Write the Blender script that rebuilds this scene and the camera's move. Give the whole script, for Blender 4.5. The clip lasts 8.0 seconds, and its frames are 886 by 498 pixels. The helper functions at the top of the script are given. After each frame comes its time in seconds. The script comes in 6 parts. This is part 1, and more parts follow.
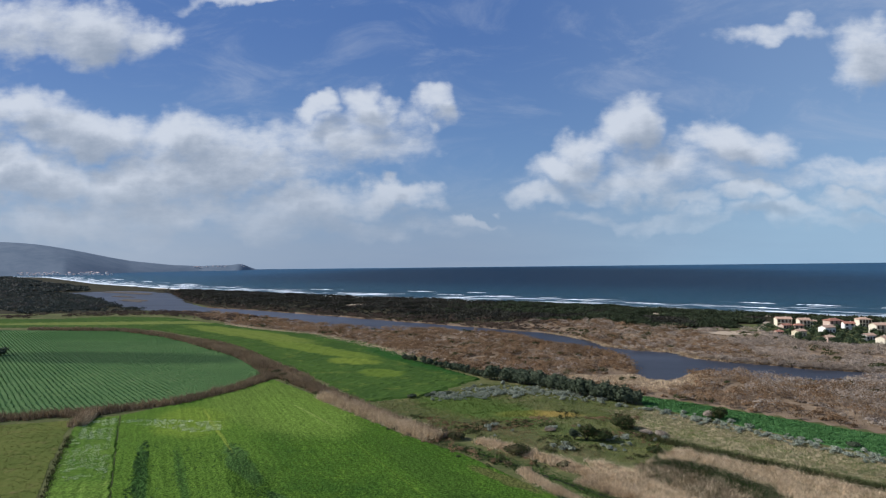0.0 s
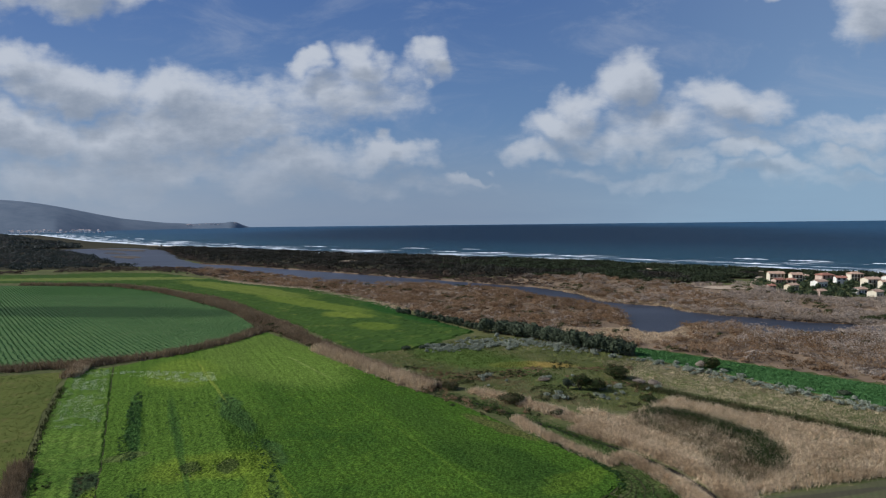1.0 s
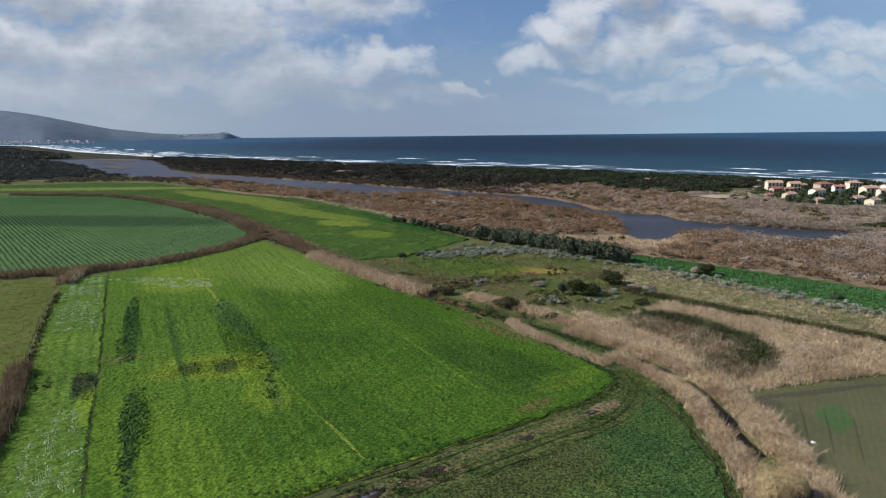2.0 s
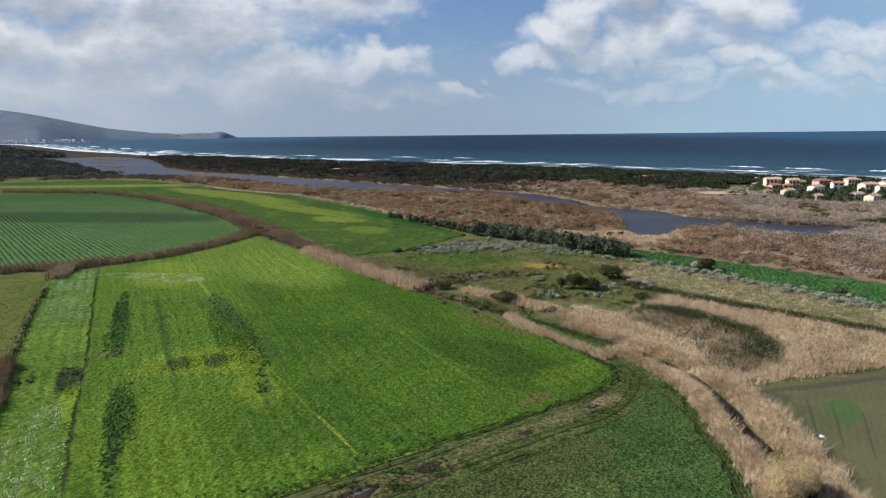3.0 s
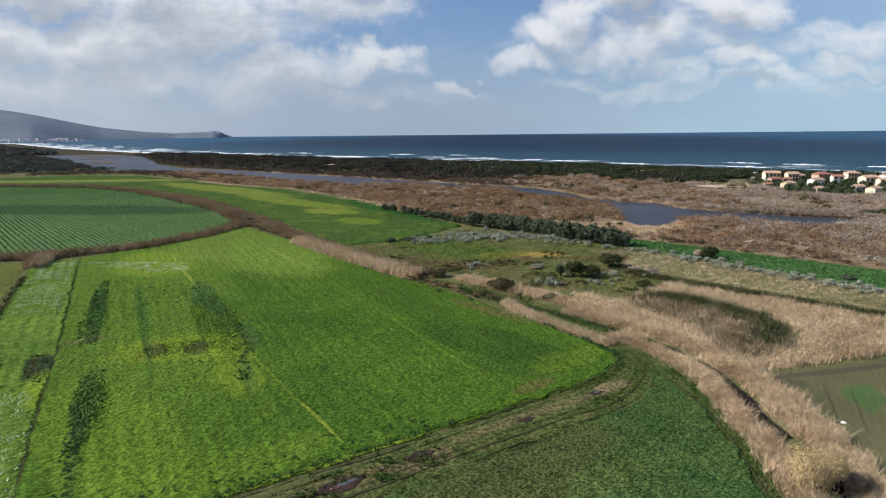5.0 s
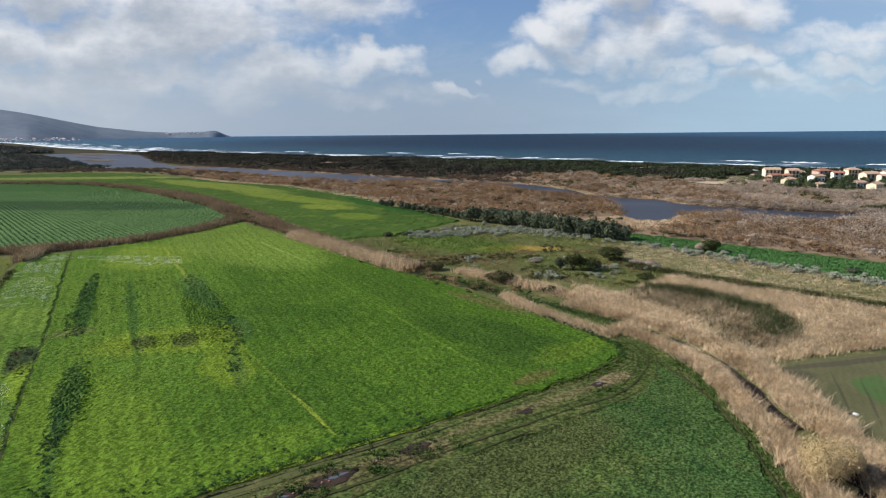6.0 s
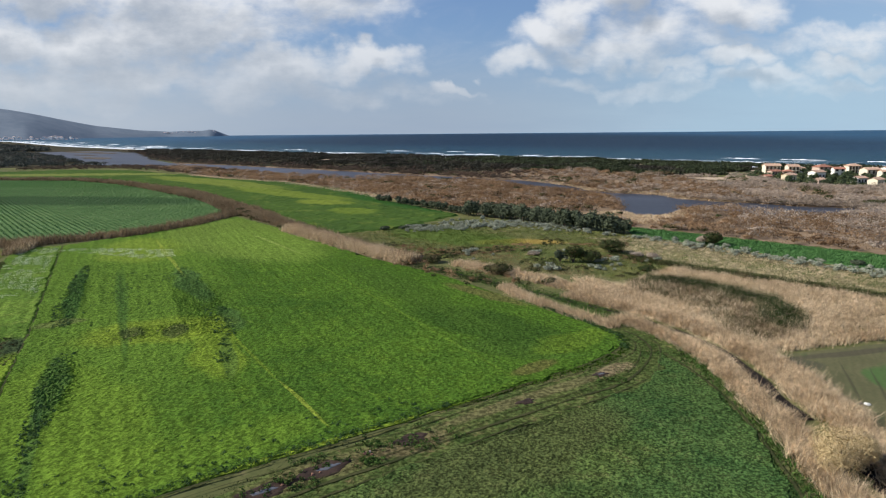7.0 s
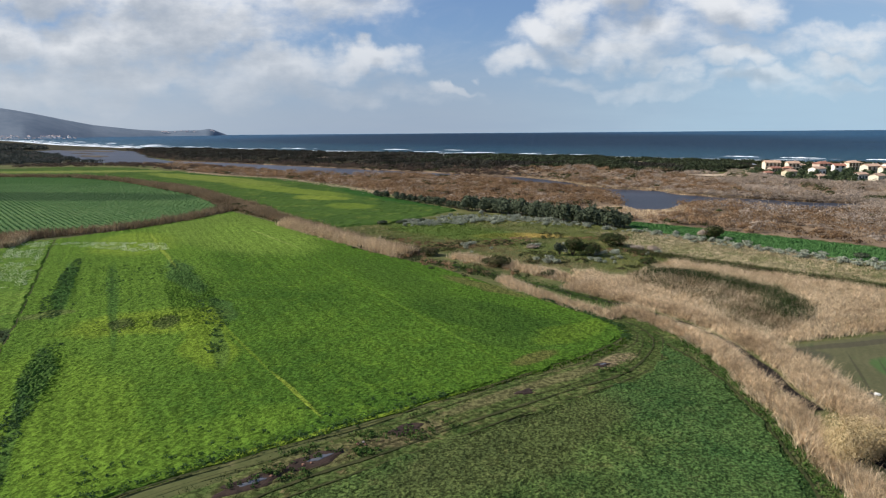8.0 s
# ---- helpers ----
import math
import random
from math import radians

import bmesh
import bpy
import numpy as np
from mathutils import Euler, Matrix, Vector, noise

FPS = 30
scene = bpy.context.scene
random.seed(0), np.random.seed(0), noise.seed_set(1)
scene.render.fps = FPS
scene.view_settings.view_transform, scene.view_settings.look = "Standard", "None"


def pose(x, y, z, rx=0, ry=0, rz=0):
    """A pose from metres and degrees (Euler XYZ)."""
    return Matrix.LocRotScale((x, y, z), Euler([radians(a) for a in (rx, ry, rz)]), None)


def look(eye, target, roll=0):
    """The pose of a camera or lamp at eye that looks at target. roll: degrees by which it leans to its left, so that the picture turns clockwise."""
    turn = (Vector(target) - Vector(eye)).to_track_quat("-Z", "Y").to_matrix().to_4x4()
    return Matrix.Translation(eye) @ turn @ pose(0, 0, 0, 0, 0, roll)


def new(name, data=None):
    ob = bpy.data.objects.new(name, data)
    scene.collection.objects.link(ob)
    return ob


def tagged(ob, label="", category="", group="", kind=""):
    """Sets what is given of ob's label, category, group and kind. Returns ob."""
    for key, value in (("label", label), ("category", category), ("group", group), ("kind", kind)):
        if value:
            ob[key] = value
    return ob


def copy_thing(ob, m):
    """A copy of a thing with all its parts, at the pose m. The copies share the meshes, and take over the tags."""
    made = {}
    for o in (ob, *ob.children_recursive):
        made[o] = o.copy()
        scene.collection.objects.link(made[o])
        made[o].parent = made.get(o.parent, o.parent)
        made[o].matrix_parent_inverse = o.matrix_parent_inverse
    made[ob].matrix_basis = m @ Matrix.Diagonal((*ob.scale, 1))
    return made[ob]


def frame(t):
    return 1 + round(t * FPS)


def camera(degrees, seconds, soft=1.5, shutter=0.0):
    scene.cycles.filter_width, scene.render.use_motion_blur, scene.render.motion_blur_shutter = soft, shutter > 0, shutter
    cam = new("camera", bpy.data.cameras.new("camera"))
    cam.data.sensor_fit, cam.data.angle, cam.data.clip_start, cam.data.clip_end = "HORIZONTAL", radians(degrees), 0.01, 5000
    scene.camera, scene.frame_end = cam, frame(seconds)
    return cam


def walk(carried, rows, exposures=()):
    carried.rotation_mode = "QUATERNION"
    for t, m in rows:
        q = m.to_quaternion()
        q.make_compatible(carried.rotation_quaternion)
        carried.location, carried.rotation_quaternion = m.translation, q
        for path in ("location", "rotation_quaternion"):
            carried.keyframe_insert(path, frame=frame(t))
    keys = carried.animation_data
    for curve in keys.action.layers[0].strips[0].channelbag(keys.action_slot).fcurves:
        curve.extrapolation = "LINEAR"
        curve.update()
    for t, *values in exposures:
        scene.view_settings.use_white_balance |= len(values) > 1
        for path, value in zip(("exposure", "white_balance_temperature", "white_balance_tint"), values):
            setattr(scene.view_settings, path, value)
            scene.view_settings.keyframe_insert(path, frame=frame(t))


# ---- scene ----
cam = camera(71.7, 8.0, soft=1.2)
PATH = [
    (0.0, pose(-0.331, -2.838, 49.32, 91.143, 0.621, 1.312)),
    (0.5, pose(-0.382, -1.498, 48.185, 91.139, 0.616, 1.01)),
    (0.6, pose(-0.389, -1.231, 47.962, 90.959, 0.615, 0.956)),
    (0.7, pose(-0.396, -0.964, 47.74, 90.616, 0.614, 0.903)),
    (0.8, pose(-0.402, -0.697, 47.519, 89.84, 0.612, 0.852)),
    (0.9, pose(-0.407, -0.43, 47.298, 88.636, 0.611, 0.803)),
    (1.0, pose(-0.411, -0.163, 47.078, 87.222, 0.61, 0.756)),
    (1.1, pose(-0.414, 0.105, 46.858, 85.632, 0.609, 0.71)),
    (1.2, pose(-0.417, 0.372, 46.638, 83.928, 0.607, 0.666)),
    (1.3, pose(-0.418, 0.64, 46.419, 82.259, 0.606, 0.623)),
    (1.4, pose(-0.419, 0.908, 46.2, 80.808, 0.604, 0.582)),
    (1.5, pose(-0.419, 1.177, 45.98, 79.654, 0.603, 0.542)),
    (1.6, pose(-0.419, 1.446, 45.761, 79.028, 0.602, 0.503)),
    (1.7, pose(-0.417, 1.715, 45.541, 79.028, 0.6, 0.466)),
    (2.8, pose(-0.357, 4.713, 43.092, 78.999, 0.581, 0.125)),
    (3.0, pose(-0.338, 5.265, 42.636, 79.0, 0.577, 0.075)),
    (3.5, pose(-0.28, 6.653, 41.481, 78.981, 0.566, -0.041)),
    (4.0, pose(-0.21, 8.046, 40.301, 79.013, 0.555, -0.143)),
    (4.5, pose(-0.129, 9.437, 39.1, 79.013, 0.542, -0.235)),
    (6.0, pose(0.164, 13.479, 35.43, 79.02, 0.499, -0.477)),
    (6.5, pose(0.273, 14.728, 34.222, 78.995, 0.483, -0.549)),
    (7.0, pose(0.386, 15.895, 33.049, 78.97, 0.465, -0.618)),
    (7.5, pose(0.5, 16.955, 31.932, 78.95, 0.447, -0.682)),
    (8.0, pose(0.613, 17.881, 30.893, 78.954, 0.428, -0.739)),
]
EXPOSURES = [(0.0, 0.26, 5700, 10), (0.5, 0.12, 5650, 10), (1.0, -0.03, 5700, 10), (1.5, 0.1, 5800, 10), (2.8, 0.46, 6050, 10), (3.5, 0.5, 6100, 10), (8.0, 0.55, 6200, 10)]
walk(cam, PATH, EXPOSURES)

# ---- light ----
SUN_AZ, SUN_EL = radians(-79), radians(34)     # from the left, a little ahead
sun_from = Vector((math.sin(SUN_AZ) * math.cos(SUN_EL), math.cos(SUN_AZ) * math.cos(SUN_EL), math.sin(SUN_EL)))
sun = new("sun", bpy.data.lights.new("sun", "SUN"))
sun.data.energy, sun.data.angle, sun.data.color = 5.0, radians(0.55), (1.0, 0.94, 0.84)
sun.matrix_world = look(sun_from * 500, (0, 0, 0))


class Graph:
    """Short hand for building node trees."""

    def __init__(self, tree):
        self.tree = tree

    def node(self, kind):
        return self.tree.nodes.new(kind)

    def put(self, value, socket):
        if isinstance(value, bpy.types.NodeSocket):
            self.tree.links.new(value, socket)
        else:
            socket.default_value = value

    def math(self, op, a, b=0.0, c=0.0, clamp=False):
        n = self.node("ShaderNodeMath")
        n.operation, n.use_clamp = op, clamp
        for v, s in zip((a, b, c), n.inputs):
            self.put(v, s)
        return n.outputs[0]

    def vec(self, op, a, b=(0, 0, 0)):
        n = self.node("ShaderNodeVectorMath")
        n.operation = op
        self.put(a, n.inputs[0])
        self.put(b, n.inputs[1])
        return n.outputs[0]

    def noise(self, vector, scale, detail=3.0, rough=0.55, distort=0.0):
        n = self.node("ShaderNodeTexNoise")
        self.put(vector, n.inputs["Vector"])
        n.inputs["Scale"].default_value, n.inputs["Detail"].default_value = scale, detail
        n.inputs["Roughness"].default_value, n.inputs["Distortion"].default_value = rough, distort
        return n.outputs["Fac"]

    def step(self, v, lo, hi, a=0.0, b=1.0):
        n = self.node("ShaderNodeMapRange")
        n.interpolation_type = "SMOOTHSTEP"
        for x, s in zip((v, lo, hi, a, b), n.inputs):
            self.put(x, s)
        return n.outputs[0]

    def mix(self, fac, a, b, mode="MIX"):
        n = self.node("ShaderNodeMix")
        n.data_type, n.blend_type = "RGBA", mode
        self.put(fac, n.inputs[0])
        for v, s in ((a, n.inputs[6]), (b, n.inputs[7])):
            self.put((*v, 1.0) if isinstance(v, tuple) and len(v) == 3 else v, s)
        return n.outputs[2]

    def joined(self, x, y, z=0.0):
        n = self.node("ShaderNodeCombineXYZ")
        for v, s in zip((x, y, z), n.inputs):
            self.put(v, s)
        return n.outputs[0]


# Clouds by their direction: centre across and up, half width and half height, weight.
CLOUDS_WEST = [(-0.72, .40, .10, .05, .8), (-.60, .395, .10, .05, 1), (-.50, .392, .055, .034, 1), (-.72, .25, .09, .042, 1),
               (-.60, .225, .10, .04, 1), (-.67, .215, .10, .03, .9), (-.46, .205, .07, .045, 1), (-.35, .20, .10, .045, .85),
               (-.225, .262, .028, .022, 1), (-.14, .255, .045, .034, 1), (-.035, .25, .034, .032, 1), (-.18, .205, .12, .045, .75),
               (-.37, .155, .17, .035, .9), (-.72, .14, .14, .045, 1), (-.53, .135, .13, .05, 1), (-.45, .085, .28, .032, .7),
               (-.24, .10, .12, .026, .8), (-.10, .10, .065, .022, .9), (-.62, .065, .2, .024, .6), (-.2, .06, .2, .018, .5)]
CLOUDS_EAST = [(.285, .215, .045, .045, 1), (.22, .18, .055, .038, 1), (.175, .145, .055, .028, 1), (.34, .15, .09, .026, .6),
               (.46, .185, .085, .034, 1), (.27, .115, .13, .022, .75), (.47, .10, .06, .018, 1), (.38, .09, .05, .014, .7),
               (.55, .075, .065, .014, .8), (.665, .095, .07, .018, .9), (.69, .15, .09, .016, .5), (.515, .36, .06, .016, .6),
               (.66, .33, .055, .05, .9), (.30, .13, .16, .016, .45), (.60, .13, .12, .014, .35), (.40, .066, .2, .011, .5), (.62, .06, .12, .011, .5), (.02, .068, .04, .008, .8), (-.33, .445, .1, .014, .8), (.13, .10, .05, .016, .6)]

fields = bpy.data.node_groups.new("cloud_field", "ShaderNodeTree")
fields.interface.new_socket("uv", in_out="INPUT", socket_type="NodeSocketVector")
fields.interface.new_socket("density", in_out="OUTPUT", socket_type="NodeSocketFloat")
g = Graph(fields)
uv = g.node("NodeGroupInput").outputs[0]
coarse, fine = g.node("ShaderNodeTexNoise"), g.node("ShaderNodeTexNoise")
for n, s, d in ((coarse, 9.0, 3.0), (fine, 34.0, 4.0)):
    g.put(uv, n.inputs["Vector"])
    n.inputs["Scale"].default_value, n.inputs["Detail"].default_value = s, d
warped = uv
for n, amount in ((coarse, 0.12), (fine, 0.034)):
    shift = g.vec("MULTIPLY", g.vec("SUBTRACT", n.outputs["Color"], (0.5, 0.5, 0.5)), (amount, amount, 0.0))
    warped = g.vec("ADD", warped, shift)
best = None
for cu, cv, a, b, weight in CLOUDS_WEST + CLOUDS_EAST:
    q = g.vec("MULTIPLY", g.vec("SUBTRACT", warped, (cu, cv, 0)), (1 / (a * 1.2), 1 / (b * 1.2), 0))
    dot = g.node("ShaderNodeVectorMath")
    dot.operation = "DOT_PRODUCT"
    g.put(q, dot.inputs[0]), g.put(q, dot.inputs[1])
    one = g.math("MULTIPLY_ADD", dot.outputs["Value"], -weight, weight)
    best = one if best is None else g.math("SMOOTH_MAX", best, one, 0.35)
puff = g.noise(g.vec("MULTIPLY", uv, (0.75, 1.5, 1)), 14.0, 7.0, 0.62)
density = g.math("ADD", best, g.math("MULTIPLY_ADD", puff, 1.9, -0.97))
out = g.node("NodeGroupOutput")
g.put(density, out.inputs[0])

world = bpy.data.worlds.new("world")
scene.world = world
world.use_nodes = True
world.node_tree.nodes.clear()
g = Graph(world.node_tree)
sky = g.node("ShaderNodeTexSky")
sky.sky_type, sky.sun_disc = "NISHITA", False
sky.sun_elevation, sky.sun_rotation, sky.dust_density, sky.ozone_density = SUN_EL, SUN_AZ, 0.6, 2.0
way = g.node("ShaderNodeTexCoord").outputs["Generated"]
sep = g.node("ShaderNodeSeparateXYZ")
g.put(way, sep.inputs[0])
ahead = g.math("MAXIMUM", g.math("ABSOLUTE", sep.outputs[1]), 0.05)
across, up = g.math("DIVIDE", sep.outputs[0], ahead), g.math("DIVIDE", sep.outputs[2], ahead)
uvs = g.joined(across, up)


def cloud_density(shift):
    n = g.node("ShaderNodeGroup")
    n.node_tree = fields
    g.put(g.vec("ADD", uvs, shift), n.inputs[0])
    return n.outputs[0]


here, sunward = cloud_density((0, 0, 0)), cloud_density((-0.02, 0.036, 0))
mask = g.step(here, -0.3, 0.85)
lit = g.math("SUBTRACT", 1.0, g.step(sunward, -0.2, 1.3))
cloud = g.mix(lit, (3.75, 4.05, 4.45), (7.9, 7.8, 7.65))
high = g.mix(g.step(across, 0.0, 0.65), (0.95, 1.8, 4.15), (2.3, 3.3, 5.2))
deep = g.mix(g.step(up, 0.05, 0.42), g.mix(g.step(across, 0.25, 0.7), (1.9, 3.1, 5.0), (3.1, 4.5, 6.2)), high)
blue = g.mix(0.75, sky.outputs[0], deep)
wisp = g.math("MULTIPLY", g.step(g.noise(g.vec("MULTIPLY", uvs, (3.0, 7.0, 0)), 1.6, 6.0, 0.65, 0.6), 0.46, 0.8), 0.42)
blue = g.mix(wisp, blue, (5.2, 5.5, 6.2))
streak = g.noise(g.vec("MULTIPLY", uvs, (4.0, 30.0, 0)), 1.0, 4.0)
veil = g.math("MULTIPLY", g.step(up, 0.17, 0.0), g.math("MULTIPLY_ADD", streak, 0.7, 0.5), clamp=True)
side = g.step(across, -0.05, 0.6)
hazy = g.mix(side, g.mix(g.step(across, -0.6, -0.15), (4.4, 4.85, 5.35), (3.4, 4.0, 4.75)), (3.9, 5.3, 6.3))
both = g.mix(g.math("MULTIPLY", mask, 0.9), blue, cloud)
both = g.mix(veil, both, hazy)
back = g.node("ShaderNodeBackground")
g.put(both, back.inputs[0])
back.inputs[1].default_value = 0.075
g.put(back.outputs[0], g.node("ShaderNodeOutputWorld").inputs[0])

# ---- materials ----


def surface(name, rough=0.85, specular=0.25):
    m = bpy.data.materials.new(name)
    m.use_nodes = True
    g = Graph(m.node_tree)
    bsdf = m.node_tree.nodes["Principled BSDF"]
    bsdf.inputs["Roughness"].default_value = rough
    bsdf.inputs["Specular IOR Level"].default_value = specular
    return m, g, bsdf


def place(g):
    return g.node("ShaderNodeNewGeometry").outputs["Position"]


def land(name, dark, light, third=None, coarse=0.03, fine=1.2, patches=(), stripe=None, bump=0.25, rough=0.9, spread=(0.42, 0.78), crisp=0.0):
    """Earth or grass: two tones in broad drifts, a third in flecks, oval patches of other growth or painted shade, and
    lines of tillage.
    """
    m, g, bsdf = surface(name, rough, 0.02)
    p = place(g)
    wide, grain, mid = g.noise(p, coarse, 4.0, 0.6), g.noise(p, fine, 4.0, 0.7), g.noise(p, (coarse * fine) ** 0.5, 4.0, 0.65)
    fac = g.math("ADD", g.math("MULTIPLY", wide, 0.5), g.math("ADD", g.math("MULTIPLY", mid, 0.35), g.math("MULTIPLY", grain, 0.35)))
    col = g.mix(g.step(fac, *spread), dark, light)
    if third:
        col = g.mix(g.math("MULTIPLY", g.step(mid, 0.54, 0.7), g.math("MULTIPLY", g.step(grain, 0.4, 0.62), 0.8)), col, third)
    wn = g.node("ShaderNodeTexNoise")
    wob = g.vec("MULTIPLY", g.vec("SUBTRACT", wn.outputs["Color"], (0.5, 0.5, 0.5)), (1, 1, 0))
    g.put(p, wn.inputs["Vector"])
    wn.inputs["Scale"].default_value, wn.inputs["Detail"].default_value = 0.12, 4.0
    for cx, cy, rx, ry, angle, tone, strength in patches:
        ca, sa = math.cos(radians(angle)), math.sin(radians(angle))
        sway = min(9.0, 1.6 * min(rx, ry))
        q = g.vec("SUBTRACT", g.vec("ADD", p, g.vec("MULTIPLY", wob, (sway, sway, 0))), (cx, cy, 0))
        s = g.node("ShaderNodeSeparateXYZ")
        g.put(q, s.inputs[0])
        along = g.math("MULTIPLY_ADD", s.outputs[0], ca / rx, g.math("MULTIPLY", s.outputs[1], sa / rx))
        over = g.math("MULTIPLY_ADD", s.outputs[0], -sa / ry, g.math("MULTIPLY", s.outputs[1], ca / ry))
        r = g.math("ADD", g.math("MULTIPLY", along, along), g.math("MULTIPLY", over, over))
        r = g.math("ADD", r, g.math("MULTIPLY_ADD", grain, 1.2, -0.6))
        col = g.mix(g.math("MULTIPLY", g.step(r, 1.25, 0.45), strength), col, tone)
    if stripe:
        angle, width, amount = stripe
        s = g.node("ShaderNodeSeparateXYZ")
        g.put(g.vec("ADD", p, g.vec("MULTIPLY", wob, (1.5, 1.5, 0))), s.inputs[0])
        t = g.math("MULTIPLY_ADD", s.outputs[0], -math.sin(radians(angle)), g.math("MULTIPLY", s.outputs[1], math.cos(radians(angle))))
        wave = g.math("SINE", g.math("MULTIPLY", t, math.tau / width))
        wave = g.math("MULTIPLY", g.math("MULTIPLY_ADD", wave, 0.5, 0.5), g.step(mid, 0.38, 0.62))
        col = g.mix(g.math("MULTIPLY", wave, amount), col, tuple(c * 0.45 for c in dark))
    if crisp:
        k = g.math("MULTIPLY_ADD", g.step(g.noise(p, fine * 0.9, 3.0, 0.7), 0.42, 0.6), crisp * 2, 1 - crisp)
        col = g.vec("MULTIPLY", col, g.joined(k, k, k))
    g.put(col, bsdf.inputs["Base Color"])
    if bump:
        b = g.node("ShaderNodeBump")
        b.inputs["Strength"].default_value, b.inputs["Distance"].default_value = bump, 0.3
        g.put(grain, b.inputs["Height"])
        g.put(b.outputs[0], bsdf.inputs["Normal"])
    return m


def leafy(name, dark, light, third=None, coarse=0.05, share=0.6, rough=0.75, glow=0.18, tuft=0.0, tone=0.4):
    """Leaves and blades: every one a tone of its own, drifting over the ground."""
    m, g, bsdf = surface(name, rough, 0.06)
    geo = g.node("ShaderNodeNewGeometry")
    own, wide = geo.outputs["Random Per Island"], g.noise(geo.outputs["Position"], coarse, 4.0, 0.65)
    fac = g.math("ADD", g.math("MULTIPLY", own, share), g.math("MULTIPLY", g.step(wide, 0.32, 0.7), 1 - share))
    col = g.mix(fac, dark, light)
    if third:
        col = g.mix(g.math("MULTIPLY", g.step(g.noise(geo.outputs["Position"], coarse * 2.7, 3.0), 0.5, 0.66), 0.75), col, third)
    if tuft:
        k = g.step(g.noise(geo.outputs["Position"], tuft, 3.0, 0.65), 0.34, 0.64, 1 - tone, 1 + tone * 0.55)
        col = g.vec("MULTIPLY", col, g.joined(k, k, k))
    g.put(col, bsdf.inputs["Base Color"])
    thin = g.node("ShaderNodeBsdfTranslucent")
    g.put(col, thin.inputs[0])
    blend = g.node("ShaderNodeMixShader")
    blend.inputs[0].default_value = glow
    g.put(bsdf.outputs[0], blend.inputs[1]), g.put(thin.outputs[0], blend.inputs[2])
    g.put(blend.outputs[0], m.node_tree.nodes["Material Output"].inputs[0])
    return m


def plain(name, colour, rough=0.7, vary=0.25, scale=1.5, bump=0.1, specular=0.3):
    """Paint, plaster, tile, wood: one tone, weathered at two scales."""
    m, g, bsdf = surface(name, rough, specular)
    p = place(g)
    rand = g.node("ShaderNodeObjectInfo").outputs["Random"]
    n = g.math("ADD", g.math("MULTIPLY", g.noise(p, scale, 5.0, 0.7), 0.65), g.math("MULTIPLY", g.noise(p, scale * 9, 3.0), 0.35))
    n = g.math("ADD", g.step(n, 0.3, 0.7), g.math("MULTIPLY_ADD", rand, 0.5, -0.25), clamp=True)
    col = g.mix(n, tuple(c * (1 - vary) for c in colour), tuple(min(1, c * (1 + vary * 0.5)) for c in colour))
    g.put(col, bsdf.inputs["Base Color"])
    b = g.node("ShaderNodeBump")
    b.inputs["Strength"].default_value, b.inputs["Distance"].default_value = bump, 0.05
    g.put(g.noise(p, scale * 12, 3.0), b.inputs["Height"])
    g.put(b.outputs[0], bsdf.inputs["Normal"])
    return m


